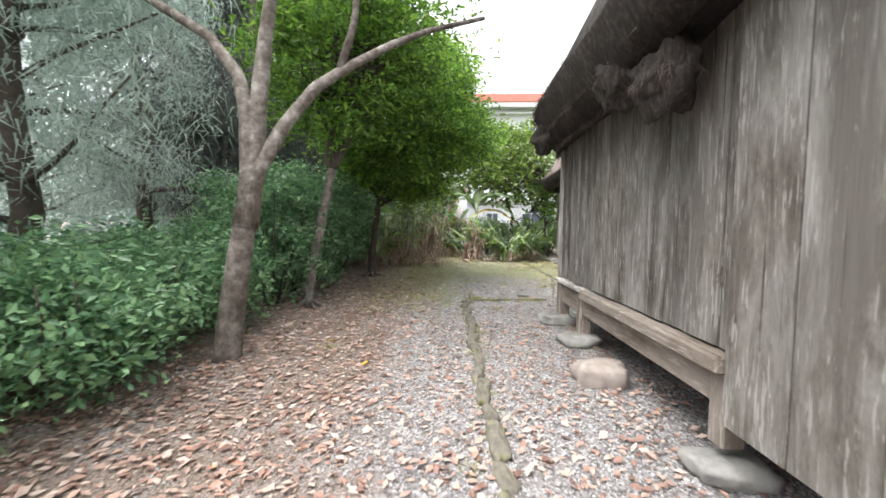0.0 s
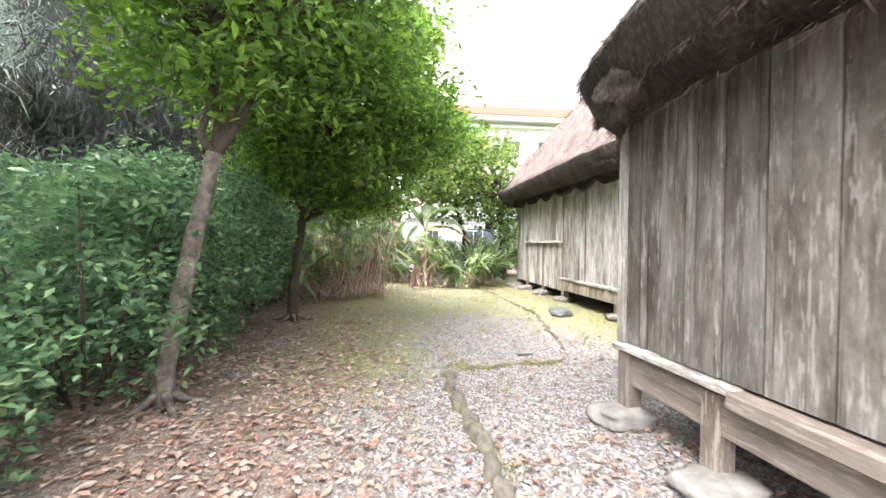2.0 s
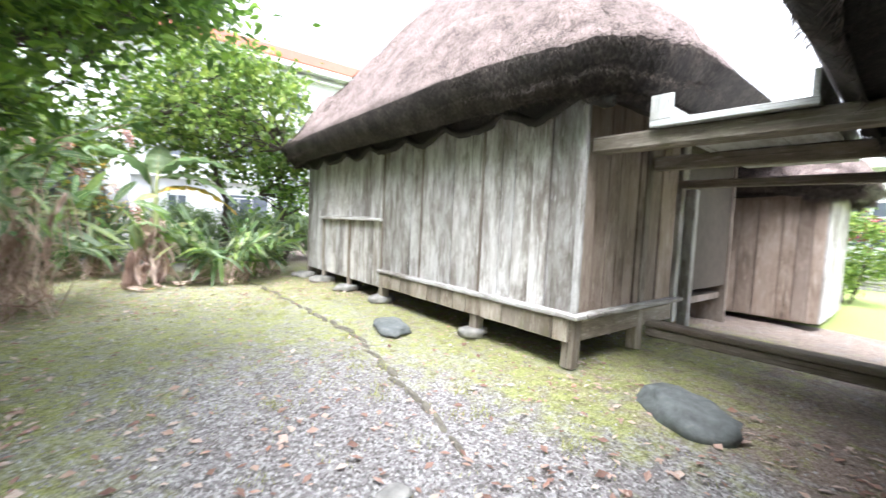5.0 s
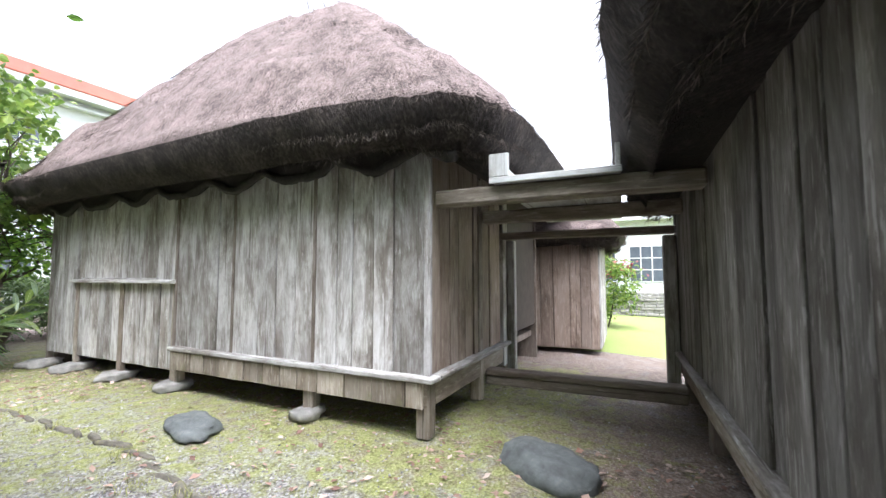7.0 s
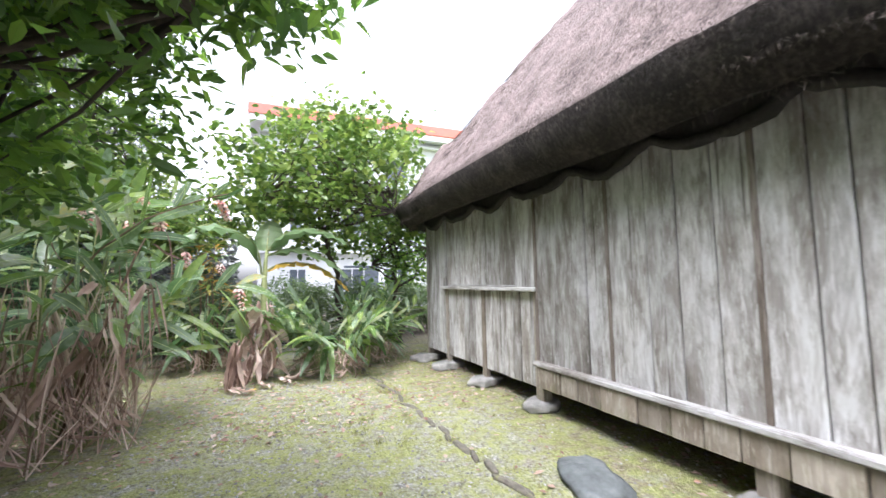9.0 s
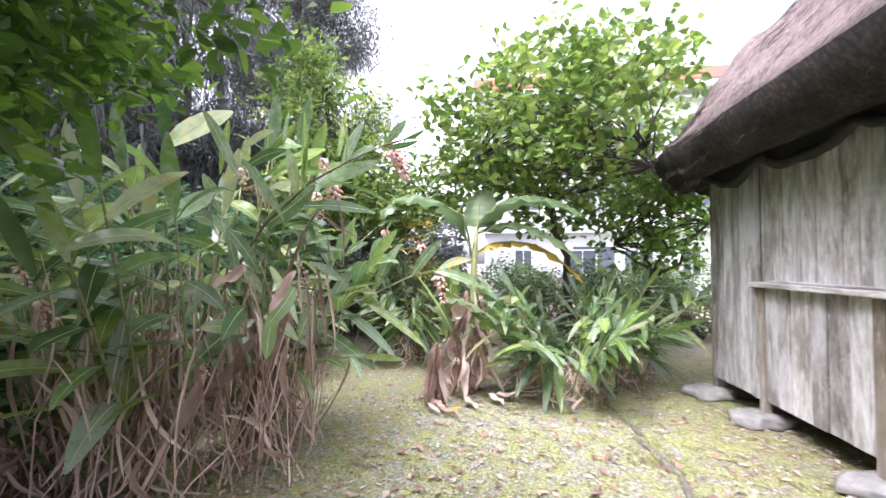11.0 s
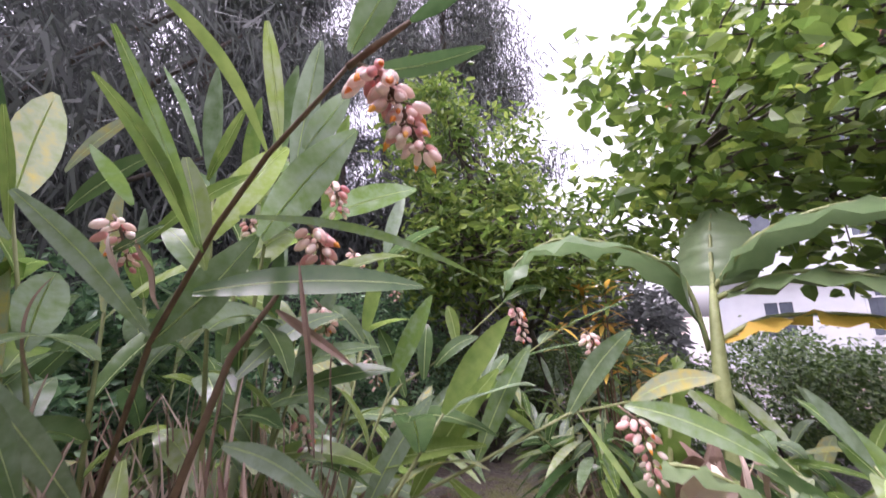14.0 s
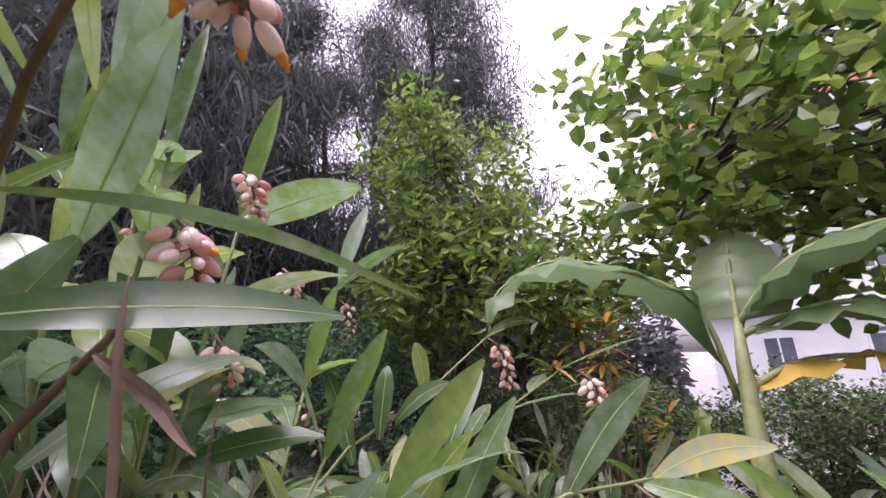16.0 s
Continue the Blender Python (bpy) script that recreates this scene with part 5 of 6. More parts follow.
    dry_leaf(g, (-0.13, 13.711, 2.262), (-0.136, 13.723, 1.772), 0.015, rng)
    dry_leaf(g, (-0.281, 13.446, 1.86), (-0.218, 13.389, 1.567), 0.03, rng)
    dry_leaf(g, (-0.425, 13.019, 1.611), (-0.294, 12.862, 1.297), 0.04, rng)
    dry_leaf(g, (-0.73, 12.988, 2.527), (-0.693, 12.972, 2.182), 0.02, rng)
    dry_leaf(g, (-0.371, 12.811, 1.939), (-0.425, 12.516, 1.825), 0.1, rng)
    raceme(g, (0.575, 13.128, 2.885), 0.22, 58, 7, 0.3, 0.027, 0.55, True)
    raceme(g, (-0.05, 13.5, 2.70), 0.20, 24, 8, 0.1, 0.036)
    raceme(g, (-0.25, 13.78, 3.0), 0.16, 20, 9, 0.1, 0.03)
    raceme(g, (-0.45, 14.12, 2.74), 0.14, 16, 13, 0.1, 0.03)
    raceme(g, (-0.35, 13.8, 2.44), 0.15, 16, 14, 0.1, 0.03)
    raceme(g, (-0.62, 13.1, 2.75), 0.2, 22, 15, 0.1, 0.03)
    # the brown bare cane and the dry leaves caught on it
    bc = Mesh()
    bc.tube([(-0.75, 13.35, 0.4), (-0.3, 13.22, 1.8), (-0.173, 13.308, 2.23), (-0.126, 13.42, 2.405), (-0.074, 13.486, 2.548)], [0.016, 0.014, 0.012, 0.010, 0.006], 8, 0.06, rng)
    part("cane", bc, STEM_BROWN, g, "bare brown cane", True)
    # a low cane reaching out to the banana, its leaves standing in a row
    lc = cane(g, [(-1.1, 13.3, 0.5), (-0.42, 13.753, 1.286), (-0.123, 14.195, 1.505), (0.508, 14.697, 1.832), (0.803, 14.77, 1.898)], 0.013, 0, rng, terminal=False)
    green_leaf(lc, (-0.277, 14.011, 1.44), (0.011, 14.208, 1.977), 0.11)
    green_leaf(lc, (-0.125, 14.201, 1.51), (0.252, 14.443, 2.075), 0.125)
    green_leaf(lc, (0.117, 14.42, 1.64), (0.373, 14.592, 2.182), 0.11)
    green_leaf(lc, (0.508, 14.697, 1.83), (0.841, 14.763, 2.241), 0.12)
    green_leaf(lc, (0.802, 14.77, 1.895), (1.182, 14.813, 2.015), 0.1)
    green_leaf(lc, (0.77, 14.76, 1.88), (1.326, 14.702, 1.69), 0.12)
    green_leaf(lc, (-0.142, 14.17, 1.49), (0.475, 14.006, 1.038), 0.1)
    green_leaf(lc, (0.023, 14.31, 1.58), (0.72, 14.234, 1.107), 0.085)
    green_leaf(lc, (-0.33, 13.87, 1.35), (0.34, 13.678, 1.014), 0.12)
    green_leaf(lc, (0.552, 14.7, 1.84), (0.985, 14.544, 1.237), 0.03)
    raceme(g, (0.74, 14.74, 1.88), 0.36, 24, 11, 0.2, 0.034)
    l2 = cane(g, [(-1.0, 13.9, 0.6), (-0.7, 14.2, 1.5), (-0.412, 14.494, 1.963), (-0.269, 14.867, 2.137), (-0.062, 15.264, 2.445)], 0.011, 0, rng, terminal=False)
    green_leaf(l2, (-0.314, 14.6, 1.99), (-0.356, 14.714, 2.316), 0.1)
    green_leaf(l2, (-0.22, 14.86, 2.15), (-0.292, 14.874, 2.431), 0.085)
    green_leaf(l2, (-0.3, 14.7, 2.05), (-0.072, 14.867, 2.222), 0.09)
    green_leaf(l2, (-0.058, 15.265, 2.45), (0.244, 15.313, 2.528), 0.06)
    green_leaf(l2, (0.024, 14.639, 1.939), (0.069, 14.935, 2.285), 0.1)
    green_leaf(l2, (-0.38, 14.5, 1.9), (-0.62, 14.55, 2.3), 0.1)
    raceme(g, (0.02, 15.15, 2.44), 0.26, 24, 12, 0.15, 0.032)
    cane(g, [(-0.8, 13.9, 0.6), (-0.3, 14.3, 1.5), (0.054, 14.776, 1.982), (0.387, 15.242, 2.267)], 0.010, 5, rng, 0.42, 0.09, 0.55, 0.12, plane=2.2, terminal=False)
    raceme(g, (0.5, 15.16, 2.25), 0.22, 20, 16, 0.1, 0.03)
    cane(g, [(-1.0, 13.4, 0.5), (-0.4, 13.5, 1.0), (0.0, 13.5, 1.15), (0.3, 13.45, 1.18)], 0.012, 6, rng, 0.42, 0.085, 0.4, 0.35, plane=1.7)
    dead_skirt(g, -1.25, 13.4, 1.0, 1.0, 520, rng, 0.3, 1.75, lean=0.5, width=0.03)
    dry_leaf(g, (0.084, 13.366, 2.517), (0.13, 13.4, 1.95), 0.026, rng)
    dry_leaf(g, (-0.035, 13.373, 2.374), (0.24, 13.45, 2.2), 0.045, rng)
    dry_leaf(g, (-0.476, 13.129, 2.4), (-0.477, 13.049, 2.66), 0.03, rng)
    dry_leaf(g, (-0.451, 13.206, 2.4), (-0.462, 13.121, 2.65), 0.035, rng)
    dry_leaf(g, (-0.35, 12.95, 1.45), (-0.75, 12.8, 0.95), 0.12, rng)
    dry_leaf(g, (-0.65, 12.8, 1.2), (-0.85, 12.72, 0.75), 0.12, rng)
    dry_leaf(g, (-0.2, 13.1, 1.35), (-0.15, 13.05, 0.9), 0.07, rng)
    dry_leaf(g, (-0.1, 13.2, 1.9), (-0.05, 13.15, 1.2), 0.03, rng)
    dry_leaf(g, (-0.05, 13.25, 1.9), (0.02, 13.2, 1.25), 0.025, rng)
    dry_leaf(g, (-0.5, 13.0, 1.7), (-0.5, 12.95, 1.1), 0.05, rng)
    dry_leaf(g, (-0.02, 13.2, 1.95), (0.1, 13.12, 1.35), 0.04, rng)
    dry_leaf(g, (0.02, 13.25, 1.95), (0.16, 13.18, 1.3), 0.03, rng)
    dry_leaf(g, (0.02, 12.75, 1.92), (-0.08, 12.6, 1.64), 0.09, rng)
    dry_leaf(g, (-0.1, 12.95, 1.75), (-0.15, 12.75, 1.25), 0.07, rng)
    dry_leaf(g, (0.0, 13.1, 1.7), (0.05, 13.02, 1.05), 0.025, rng)
    dry_leaf(g, (-0.3, 13.3, 1.9), (-0.34, 13.25, 1.1), 0.035, rng)
    dry_leaf(g, (-0.8, 12.9, 2.1), (-0.78, 12.85, 1.3), 0.03, rng)
    dry_leaf(g, (-0.7, 13.0, 2.2), (-0.72, 12.9, 1.5), 0.035, rng)
    return g


def ginger_low(at, seed, canes, reach, label):
    rng = random.Random(seed)
    g = thing("ginger_clump", label, "plant")
    for k in range(canes):
        a = rng.uniform(0, 6.28)
        q = rng.uniform(0, 0.4)
        x, y = at[0] + math.cos(a) * q, at[1] + math.sin(a) * q
        b = Vector((x, y, ground_z(x, y) - 0.03))
        t = b + Vector((math.cos(a) * reach * rng.uniform(0.4, 1), math.sin(a) * reach * rng.uniform(0.4, 1), rng.uniform(0.75, 1.35)))
        cane(g, arc(b, t, 0.18, 4), 0.013, rng.randint(7, 9), rng, 0.5, 0.1, 0.35, 0.35)
    lm = Mesh()
    for k in range(26):
        a = rng.uniform(0, 6.28)
        b = Vector((at[0] + math.cos(a) * 0.25, at[1] + math.sin(a) * 0.25, ground_z(*at) + rng.uniform(0.5, 0.9)))
        lm.blade(b, b + Vector((math.cos(a) * 0.6, math.sin(a) * 0.6, rng.uniform(-0.35, 0.1))), 0.11, 0.3, (0, 0, 1), 6, 0.2)
    part("leaves", lm, LEAF_GINGER, g, "arching fresh green outer leaves")
    dead_skirt(g, at[0], at[1], 0.55, 0.5, 120, rng, 0.1, 0.5)
    return g


ginger_large()
ginger_low((2.25, 15.45), 92, 26, 0.85, "low shell ginger clump with arching green leaves")
ginger_low((3.15, 16.2), 93, 24, 0.8, "leafy shell ginger clump near the house")
ginger_low((-2.4, 12.4), 94, 14, 0.7, "young ginger clump at the hedge's foot")
ginger_low((-1.9, 15.6), 95, 22, 0.9, "shaded shell ginger clump behind the larger one")
ginger_low((0.1, 16.9), 96, 16, 0.7, "ginger clump in front of the back bushes")


# ---- banana ----
def banana_leaf(plant, pts, width, mat, label, rng, tears=0):
    """A broad banana leaf along a curved rib, its blade waved and split."""
    pts = [Vector(p) for p in pts]
    n = 16
    rib, bl = Mesh(), Mesh()
    line = []
    for i in range(n + 1):
        s = i / n * (len(pts) - 1)
        k = min(len(pts) - 2, int(s))
        p0, p1, p2, p3 = pts[max(0, k - 1)], pts[k], pts[k + 1], pts[min(len(pts) - 1, k + 2)]
        t = s - k
        line.append(0.5 * ((2 * p1) + (p2 - p0) * t + (2 * p0 - 5 * p1 + 4 * p2 - p3) * t * t + (3 * p1 - p0 - 3 * p2 + p3) * t ** 3))
    rib.tube(line, [0.02 * (1 - 0.85 * i / n) for i in range(n + 1)], 6)
    prev = None
    for i in range(n + 1):
        s = i / n
        d = (line[min(n, i + 1)] - line[max(0, i - 1)]).normalized()
        side = d.cross(Vector((0, 0, 1)))
        side = side.normalized() if side.length > 0.15 else Vector((1, 0, 0))
        up = side.cross(d).normalized()
        w = width * 0.5 * max(0.04, min(1, s * 7) ** 0.7 * (1 - s ** 4 * 0.85))
        if s < 0.12:
            w = 0.012
        row = []
        for q in (-1, -0.5, 0, 0.5, 1):
            lift = -abs(q) ** 1.5 * w * 0.45 + 0.05 * abs(q) * w + 0.03 * math.sin(i * 2.3 + q * 2)
            row.append(tuple(line[i] + side * w * q + up * lift))
        if prev:
            for q in range(4):
                if tears and rng.random() < tears and q in (0, 3):
                    continue
                bl.add([prev[q], prev[q + 1], row[q + 1], row[q]], [(0, 1, 2, 3)])
        prev = row
    me = obj_data(bl, mat)
    bm = bmesh.new()
    bm.from_mesh(me)
    bmesh.ops.remove_doubles(bm, verts=bm.verts, dist=0.0005)
    bm.to_mesh(me)
    bm.free()
    me.polygons.foreach_set("use_smooth", [True] * len(me.polygons))
    leaf = new("leaf", me)
    leaf.parent = plant
    leaf["label"] = label
    part("midrib", rib, STEM, leaf, "", True)


def banana():
    rng = random.Random(101)
    g = thing("banana_plant", "banana plant with broad torn leaves and withered skirt", "plant")
    z = ground_z(1.1, 15.3)
    st = Mesh()
    st.tube([(1.15, 15.5, z - 0.05), (1.16, 15.52, z + 0.3), (1.2, 15.62, 1.02), (1.2, 15.76, 1.9), (1.22, 15.85, 2.25), (1.24, 15.92, 2.5)], [0.10, 0.085, 0.065, 0.05, 0.036, 0.02], 12, 0.05, rng)
    part("stem", st, STEM, g, "pale green stem", True)
    h = (1.24, 15.92, 2.46)
    fresh = "broad green leaf blade"
    banana_leaf(g, [h, (1.26, 16.0, 2.72), (1.29, 16.12, 2.96), (1.33, 16.32, 3.12)], 0.52, LEAF_BANANA, fresh, rng)
    banana_leaf(g, [(1.16, 15.85, 2.06), (1.06, 15.84, 2.58), (0.73, 15.63, 2.80), (0.37, 15.36, 2.87), (0.12, 15.16, 2.72), (0.056, 15.04, 2.53)], 0.42, LEAF_BANANA, fresh, rng, 0.14)
    banana_leaf(g, [h, (1.5, 15.78, 2.77), (1.9, 15.6, 2.88), (2.3, 15.45, 2.78), (2.6, 15.34, 2.58)], 0.46, LEAF_BANANA, fresh, rng, 0.04)
    banana_leaf(g, [(1.24, 15.9, 2.4), (1.6, 15.8, 2.53), (1.95, 15.68, 2.48), (2.35, 15.52, 2.25), (2.62, 15.4, 1.95)], 0.38, LEAF_BANANA, fresh, rng)
    banana_leaf(g, [(1.2, 15.84, 2.1), (1.5, 15.86, 2.26), (1.97, 15.83, 2.25), (2.3, 15.69, 2.08), (2.63, 15.49, 1.74)], 0.30, LEAF_ORANGE, "withering orange leaf", rng, 0.35)
    banana_leaf(g, [(1.05, 15.4, 0.9), (0.82, 15.1, 1.45), (1.0, 15.1, 1.53), (1.25, 15.12, 1.43), (1.55, 15.1, 1.22)], 0.2, LEAF_BANANA, fresh, rng)
    banana_leaf(g, [(0.85, 15.40, 0.9), (0.88, 15.44, 1.5), (0.92, 15.5, 1.8), (0.98, 15.58, 2.05)], 0.2, LEAF_BRIGHT, "fresh green sucker leaf", rng)
    lf = Mesh()
    for _ in range(60):
        a = rng.uniform(0, 6.28)
        q = rng.uniform(0.08, 0.42)
        zt = z + rng.choice((0.35, 0.5, 0.65, 0.8, 1.0, 1.2)) + rng.uniform(-0.1, 0.1)
        top = Vector((1.14 + math.cos(a) * q * 0.55, 15.35 + math.sin(a) * q * 0.55, zt))
        foot = top + Vector((math.cos(a) * rng.uniform(0.0, 0.22) + rng.uniform(-0.1, 0.1), math.sin(a) * rng.uniform(0.0, 0.2) + rng.uniform(-0.1, 0.1), -rng.uniform(0.25, 0.6)))
        foot.z = max(foot.z, z + 0.01)
        lf.blade(top, foot, rng.choice((0.03, 0.05, 0.07, 0.12, 0.16)) * rng.uniform(0.8, 1.2), rng.uniform(-0.1, 0.15), (rng.uniform(-1, 1), rng.uniform(-1, 1), rng.uniform(-0.2, 0.4)), 8, rng.uniform(0.3, 1.6), rng.uniform(0.1, 0.4), curl=Vector((rng.gauss(0, 0.05), rng.gauss(0, 0.05), rng.gauss(0, 0.03))))
    for _ in range(16):
        top = Vector((0.78 + rng.uniform(-0.08, 0.08), 14.92 + rng.uniform(-0.08, 0.08), z + rng.uniform(0.35, 0.75)))
        lf.blade(top, Vector((top.x + rng.uniform(-0.14, 0.14), top.y + rng.uniform(-0.14, 0.14), z + 0.02)), rng.uniform(0.05, 0.14), 0.0, (rng.uniform(-1, 1), -1, 0), 6, 0.7, 0.25)
    for _ in range(10):
        a = rng.uniform(0, 6.28)
        c = Vector((1.05 + math.cos(a) * rng.uniform(0.3, 0.7), 14.95 + math.sin(a) * rng.uniform(0.25, 0.5), z + 0.03))
        lf.blade(c, c + Vector((rng.uniform(-0.3, 0.3), rng.uniform(-0.3, 0.3), 0.04)), rng.uniform(0.05, 0.12), 0, (rng.uniform(-0.4, 0.4), 0, 1), 5, 0.5, 0.2)
    part("withered_leaves", lf, LEAF_DEAD, g, "withered brown leaves hanging to the ground")


banana()


def croton():
    rng = random.Random(111)
    g = thing("croton_bush", "yellow and green croton bush", "plant")
    x, y = 0.3, 16.95
    z = ground_z(x, y)
    gl, yl, stm = Mesh(), Mesh(), Mesh()
    for k in range(11):
        a = rng.uniform(0, 6.28)
        q = rng.uniform(0.05, 0.55)
        top = Vector((x + math.cos(a) * q, y + math.sin(a) * q, z + rng.uniform(1.3, 2.45)))
        stm.tube(bent((x + math.cos(a) * 0.1, y + math.sin(a) * 0.1, z - 0.03), top, 3, 0.04, rng), [0.016, 0.013, 0.01, 0.006], 6)
        for q2 in range(26):
            b = top + Vector((0, 0, -rng.uniform(0, 0.3)))
            b2 = rng.uniform(0, 6.28)
            (yl if rng.random() < 0.4 else gl).blade(b, b + Vector((math.cos(b2) * 0.27, math.sin(b2) * 0.27, rng.uniform(-0.08, 0.2))), 0.05, 0.2, (0, 0, 1), 4, 0.2)
    part("stem_mass", stm, STEM_BROWN, g)["kind"] = "stuff"
    part("green_leaves", gl, LEAF_BRIGHT, g, "glossy green leaves")
    part("yellow_leaves", yl, LEAF_ORANGE, g, "yellow-orange leaves")


croton()


# ---- beyond the garden ----
def far_building():
    b = thing("apartment_building", "long white three-storey building with a red roof edge", "building", (1.5, 31.5, 0.2), -3)
    m = Mesh()
    m.box(0, 0, 0, 34, 11, 10.3)
    part("wall", m, PLASTER, b)
    m = Mesh()
    m.box(-0.5, -0.7, 10.3, 34.5, 11.5, 10.62)
    part("eave_slab", m, PLASTER, b)
    m = Mesh()
    m.box(-0.55, -0.75, 10.62, 34.55, 11.55, 11.25, 0.05)
    part("roof", m, RED_ROOF, b, "red roof edge")
    for fl in range(3):
        for k in range(12):
            x = 1.6 + k * 2.7
            wd = 1.3 if (k + fl) % 3 else 0.8
            z = 1.2 + fl * 3.3
            fr = Mesh()
            for s in ((x - 0.06, z - 0.06, x + wd + 0.06, z), (x - 0.06, z + 1.2, x + wd + 0.06, z + 1.26), (x - 0.06, z, x, z + 1.2), (x + wd, z, x + wd + 0.06, z + 1.2), (x + wd / 2 - 0.025, z, x + wd / 2 + 0.025, z + 1.2)):
                fr.box(s[0], -0.05, s[1], s[2], -0.003, s[3])
            w = part("window", fr, PLASTER, b)
            pn = Mesh()
            pn.box(x, -0.02, z, x + wd, -0.004, z + 1.2)
            part("pane", pn, GLASS_DARK, w)
        m = Mesh()
        m.box(0, -0.35, 0.3 + fl * 3.3 + 3.0, 34, -0.002, 0.3 + fl * 3.3 + 3.12)
        part("ledge", m, PLASTER, b)
    d = Mesh()
    d.box(4.5, -0.04, 0, 6.5, -0.004, 2.6)
    part("door", d, GLASS_DARK, b, "dark doorway")


far_building()


def far_woods():
    rng = np.random.default_rng(17)
    n = 20000
    a = rng.uniform(0, 1, n)
    west = np.stack([rng.uniform(-19, -14, n), -8 + a * 38, np.abs(rng.normal(0, 3.2, n))], 1)
    north = np.stack([-19 + a * 19.5, rng.uniform(26, 30, n), np.abs(rng.normal(0, 2.2, n))], 1)
    tagged(obj("far_woods", leaf_cloud(west, 0.4, rng, 0.5), LEAF_PINE), "grey-green woods beyond the garden", "woods", kind="stuff")
    # northern woods: the same foliage with shade in its colour
    tagged(obj("far_woods", leaf_cloud(north, 0.4, rng, 0.5), LEAF_PINE_SHADED), "woods behind the ginger and the back bushes, shaded by colour", "woods", kind="stuff")


far_woods()


def east_building():
    b = thing("white_building", "white building with tall gridded windows", "building", (25.5, -2.0, 0.3))
    m = Mesh()
    m.box(0, 0, 0, 8, 12, 4.6)
    part("wall", m, PLASTER, b)
    m = Mesh()
    m.box(-0.6, -0.4, 4.6, 8.4, 12.4, 4.9)
    part("roof", m, PLASTER, b)
    for k in range(4):
        y = 1.5 + k * 2.4
        w = Mesh()
        for j in range(4):
            w.box(-0.05, y + j * 0.56, 1.2, -0.003, y + j * 0.56 + 0.06, 3.2)
        for j in range(4):
            w.box(-0.045, y, 1.2 + j * 0.65, -0.004, y + 1.74, 1.25 + j * 0.65)
        fr = part("window", w, PLASTER, b)
        pn = Mesh()
        pn.box(-0.02, y, 1.2, -0.004, y + 1.74, 3.2)
        part("pane", pn, GLASS_DARK, fr)
    rng = random.Random(121)
    w = thing("stone_wall", "dry-stone garden wall of flat grey stones", "wall", (18.2, 0, 0))
    m = Mesh()
    for r in range(8):
        y = -1.0 + rng.uniform(0, 0.2)
        while y < 9.0:
            L = rng.uniform(0.2, 0.5)
            d = rng.uniform(-0.04, 0.04)
            m.box(d, y, 0.28 + r * 0.115, 0.4 + d, y + L - 0.015, 0.28 + r * 0.115 + 0.105, 0.02)
            y += L
    part("stones", m, STONE, w)["kind"] = "stuff"
    s = shrub(131, 0.9, 2.3, LEAF_BRIGHT, 3500, 0.11, "garden shrub with dark red leaves on the lawn", "", (13.9, 6.9))
    r = np.random.default_rng(3)
    pts = r.normal(size=(260, 3)) * np.array([0.3, 0.3, 0.16]) + np.array([-0.5, -0.4, 1.75])
    red = mottled("red_leaves", [(0.3, (0.20, 0.03, 0.04)), (0.7, (0.42, 0.08, 0.10))], 12, 0.1, 0.5, island=True)
    part("red_foliage", leaf_cloud(pts, 0.16, r), red, s, "dark red leaves")
    t = copy_thing(B1, pose(21.5, 8.5, 0.3))
    t = copy_thing(H3, pose(16.5, 8.6, 0.3))
    t = copy_thing(H3, pose(22.5, 0.0, 0.3, 0, 0, 80))


east_building()


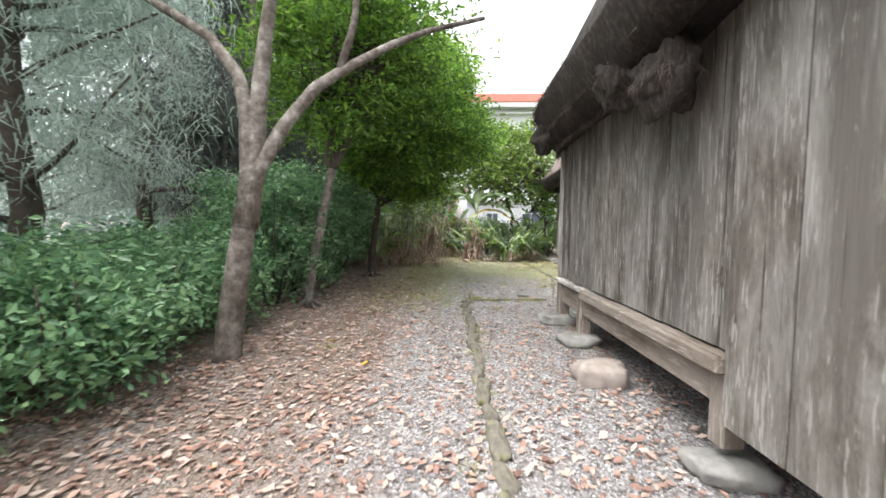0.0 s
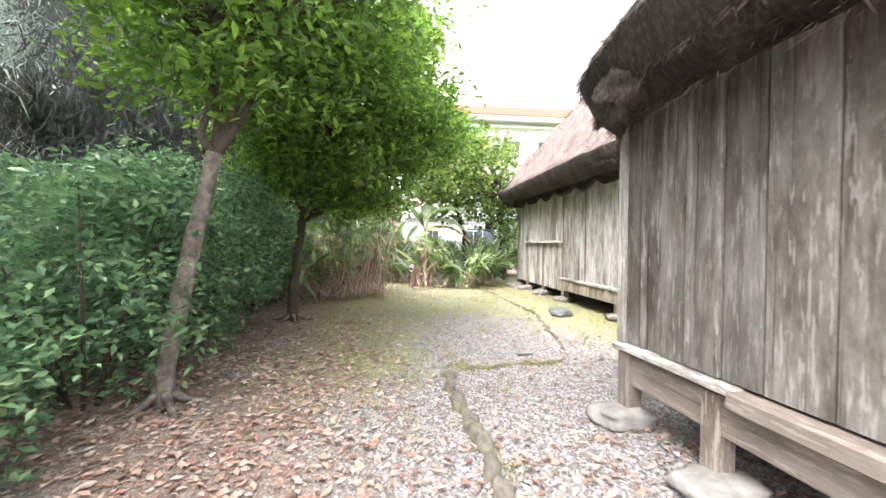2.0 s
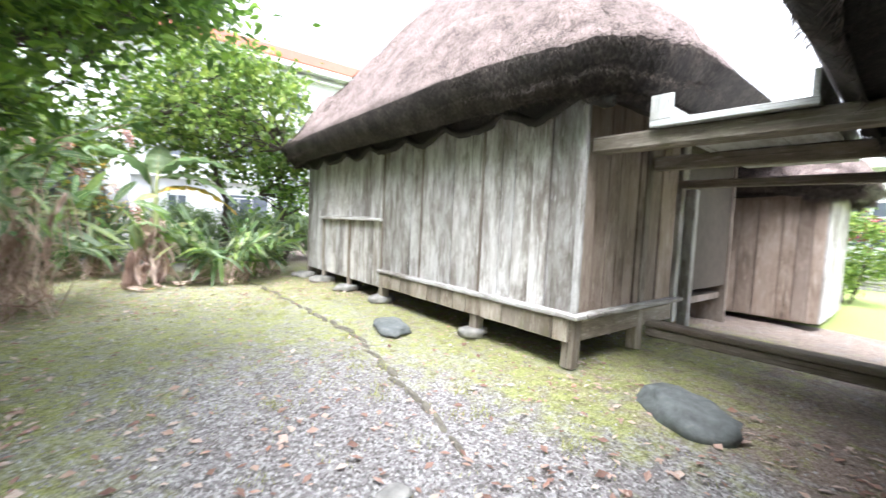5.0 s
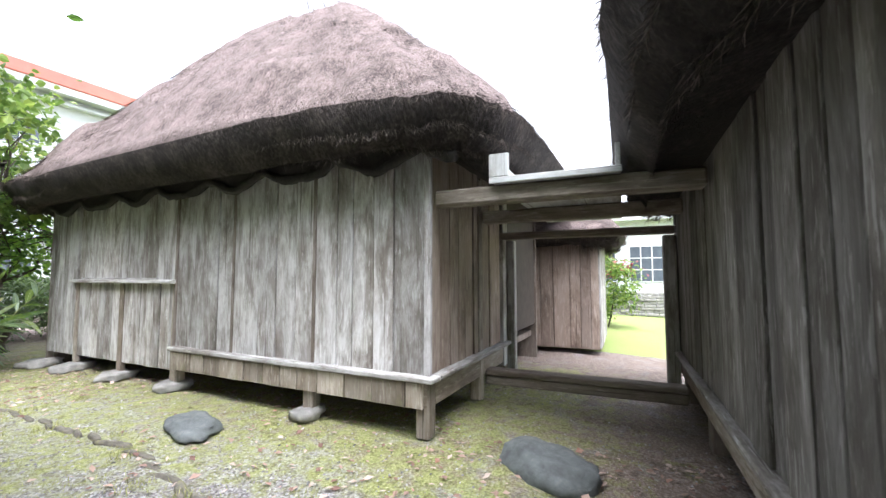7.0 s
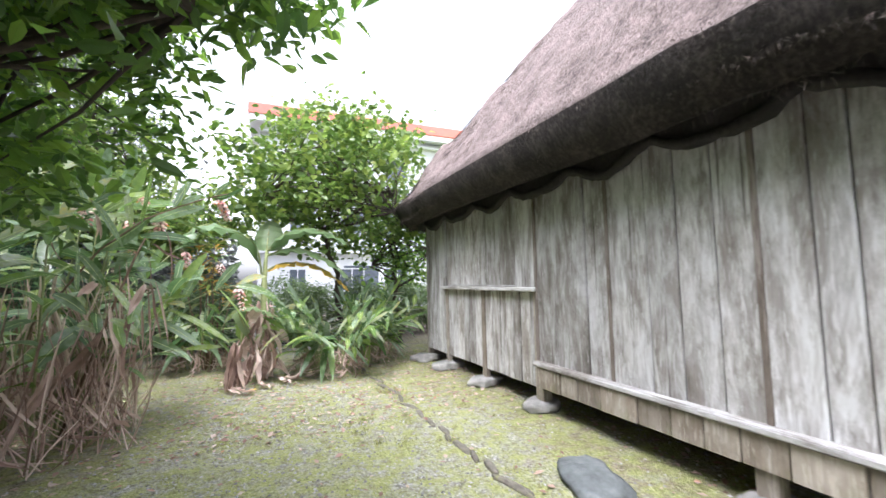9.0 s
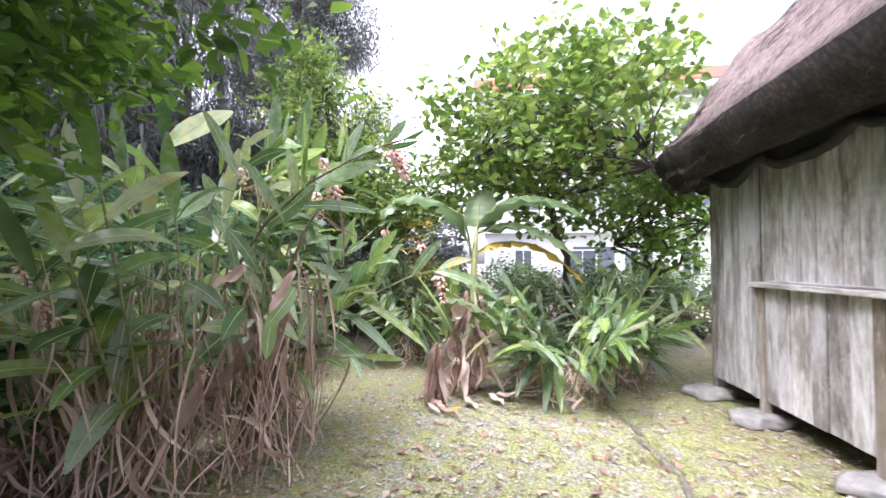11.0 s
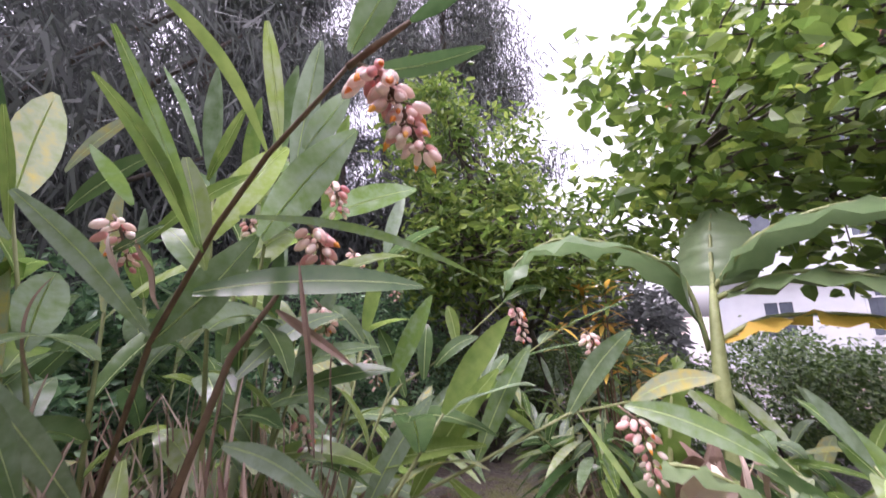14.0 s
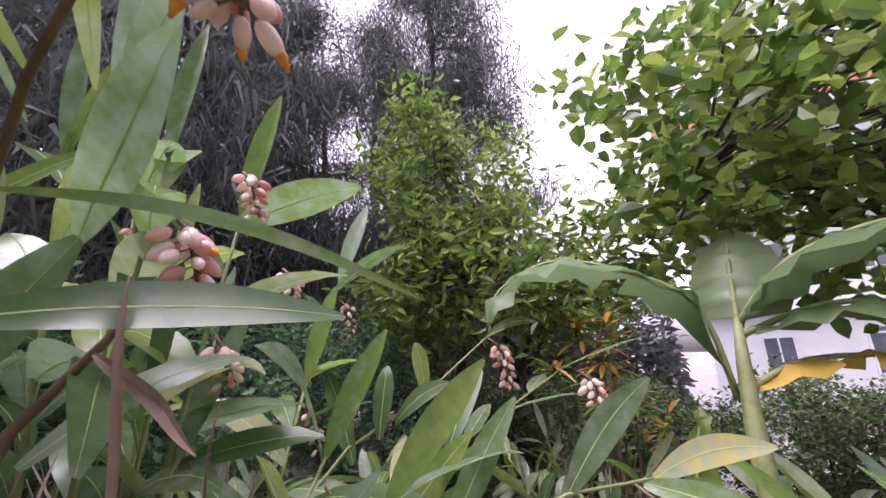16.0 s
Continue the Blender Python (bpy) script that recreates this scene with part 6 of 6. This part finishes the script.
# ---- litter on the ground ----
def scatter():
    rng = np.random.default_rng(7)

    def field(n, x0, x1, y0, y1, keep):
        out = []
        while len(out) < n:
            x, y = rng.uniform(x0, x1), rng.uniform(y0, y1)
            if rng.random() < keep(x, y):
                out.append((x, y))
        return out

    def inside(x, y):
        return (x > 1.9 and y < 5.6) or (x > 4.15 and 8.1 < y < 15.5)

    def lit(x, y):
        if inside(x, y):
            return 0.25
        k = 1.0 if x < -0.6 else 0.5
        if y > 5.5:
            k *= max(0.12, 1 - (y - 5.5) / 7) * (1.5 if x < 0 else 0.4)
        if y > 12.5:
            k = 0.25
        return min(1, k)

    p = field(27000, -4.2, 4.5, -1.5, 17, lit)
    pts = np.array([(x, y, ground_z(x, y) + 0.012 + 0.022 * (noise.noise((x * 1.7, y * 1.7, 0)) + 0.5 * noise.noise((x * 5, y * 5, 3)))) for x, y in p])
    n = len(pts)
    a = rng.uniform(0, 6.28, n)
    L = rng.uniform(0.03, 0.095, n)[:, None]
    d = np.stack([np.cos(a), np.sin(a), rng.normal(0, 0.12, n)], 1)
    s = np.stack([-np.sin(a), np.cos(a), rng.normal(0, 0.25, n)], 1)
    W = L * rng.uniform(0.18, 0.34, n)[:, None]
    up = np.array([0, 0, 1.0])
    v = np.stack([pts, pts + d * L * 0.5 + s * W + up * W * 0.5, pts + d * L + up * L * 0.1, pts + d * L * 0.5 - s * W + up * W * 0.4], 1).reshape(-1, 3)
    m = Mesh()
    m.v = v.tolist()
    i = np.arange(n) * 4
    m.f = np.stack([i, i + 1, i + 2], 1).tolist() + np.stack([i, i + 2, i + 3], 1).tolist()
    tagged(obj("fallen_leaves", m, LITTER), "dry fallen leaves strewn on the ground", "leaves", kind="stuff")

    def grav(x, y):
        if inside(x, y):
            return 0.3
        return max(0.12, 1 - abs(x - 1.2) / 2.6) * (1 if y < 10 else 0.5)

    p = field(22000, -2.5, 6.3, -0.5, 15, grav)
    m = Mesh()
    base = [(1, 0, 0), (-1, 0, 0), (0, 1, 0), (0, -1, 0), (0, 0, 1)]
    for x, y in p:
        z = ground_z(x, y) + 0.022 * (noise.noise((x * 1.7, y * 1.7, 0)) + 0.5 * noise.noise((x * 5, y * 5, 3)))
        r = rng.uniform(0.006, 0.02)
        j = rng.uniform(0.6, 1.3, 5)
        t = rng.uniform(0, 6.28)
        c, s2 = math.cos(t), math.sin(t)
        m.add([(x + (q[0] * c - q[1] * s2) * r * k, y + (q[0] * s2 + q[1] * c) * r * k * 0.8, z + q[2] * r * 0.7) for q, k in zip(base, j)], [(0, 2, 4), (2, 1, 4), (1, 3, 4), (3, 0, 4)])
    gm = mottled("gravel", [(0.2, (0.12, 0.115, 0.115)), (0.5, (0.27, 0.265, 0.265)), (0.85, (0.48, 0.47, 0.47))], 30, 0.2, 0.85, island=True)
    tagged(obj("gravel", m, gm), "loose grey gravel on the path", "gravel", kind="stuff")

    def grs(x, y):
        if inside(x, y):
            return 0.0
        return 1.0 if y > 8.5 else 0.3

    p = field(14000, -1.8, 4.0, 5.8, 17.5, grs)
    m = Mesh()
    for x, y in p:
        z = ground_z(x, y) - 0.005
        h = rng.uniform(0.012, 0.04)
        t = rng.uniform(0, 6.28)
        c, s2 = math.cos(t), math.sin(t)
        w = 0.004
        m.add([(x - s2 * w, y + c * w, z), (x + s2 * w, y - c * w, z), (x + c * h * 0.8, y + s2 * h * 0.8, z + h)], [(0, 1, 2)])
    spots = [(2.15 + rng.uniform(-0.1, 0.7), 7.7 + rng.uniform(0, 2.4)) for _ in range(10)] + [(2.8 + rng.normal(0, 0.08), rng.uniform(10, 16)) for _ in range(26)]
    spots += [(0.42 + rng.normal(0, 0.06), rng.uniform(0.5, 6.9)) for _ in range(22)] + [(rng.uniform(0.4, 1.8), 7.05 + rng.normal(0, 0.08)) for _ in range(16)] + [(rng.uniform(-1.4, 3.4), rng.uniform(4, 14)) for _ in range(30)]
    for cx, cy in spots:
        for _ in range(45):
            x, y = cx + rng.normal(0, 0.06), cy + rng.normal(0, 0.06)
            z = ground_z(x, y) - 0.005
            h = rng.uniform(0.02, 0.075)
            t = rng.uniform(0, 6.28)
            c, s2 = math.cos(t), math.sin(t)
            w = 0.004
            m.add([(x - s2 * w, y + c * w, z), (x + s2 * w, y - c * w, z), (x + c * h * 0.7, y + s2 * h * 0.7, z + h)], [(0, 1, 2)])
    gmat = leaf_mat("moss_grass", [(0.1, (0.14, 0.15, 0.05)), (0.5, (0.25, 0.26, 0.09)), (0.9, (0.36, 0.36, 0.15))], 0.7, 0.2)
    tagged(obj("grass", m, gmat), "short mossy grass of the court", "grass", kind="stuff")


scatter()


def leaning_stalk(p, q, r):
    m = Mesh()
    rng = random.Random(int(p[0] * 100))
    m.tube(bent(p, q, 5, 0.03, rng), [r, r, r * 0.9, r * 0.8, r * 0.6, r * 0.4], 6)
    tagged(obj("dry_stalk", m, LEAF_DEAD, smooth=True), "long dry stalk leaning against the ginger clump", "stalk", "dry stalks beside the ginger")


leaning_stalk((-1.75, 11.9, 0.31), (-1.45, 13.1, 1.35), 0.014)
leaning_stalk((-1.95, 11.7, 0.31), (-1.7, 13.2, 1.1), 0.011)
leaning_stalk((-1.5, 12.2, 0.31), (-1.2, 13.1, 0.9), 0.010)


def fallen_leaf(x, y, size, yaw, mat, label):
    """A single large leaf lying curled on the ground."""
    m = Mesh()
    m.blade((0, 0, 0.006), (size, 0, 0.02), size * 0.55, 0.0, (0, 0.1, 1), 8, 0.35, 0.05)
    ob = obj("fallen_leaf", m, mat, smooth=True)
    ob.matrix_world = pose(x, y, ground_z(x, y) + 0.012, 0, 0, yaw)
    tagged(ob, label, "leaf", "large fallen leaves")


fallen_leaf(0.93, 14.62, 0.17, 20, LEAF_ORANGE, "yellow fallen leaf lying on the mossy ground")
fallen_leaf(1.75, 15.1, 0.2, 130, LEAF_DEAD, "pale brown fallen leaf curled on the ground")
fallen_leaf(1.95, 15.25, 0.16, 200, LEAF_DEAD, "pale brown fallen leaf curled on the ground")
fallen_leaf(-0.75, 3.9, 0.09, 70, LEAF_ORANGE, "yellow fallen leaf on the leaf litter")
fallen_leaf(-1.3, 4.6, 0.09, 10, LEAF_ORANGE, "yellow fallen leaf on the leaf litter")
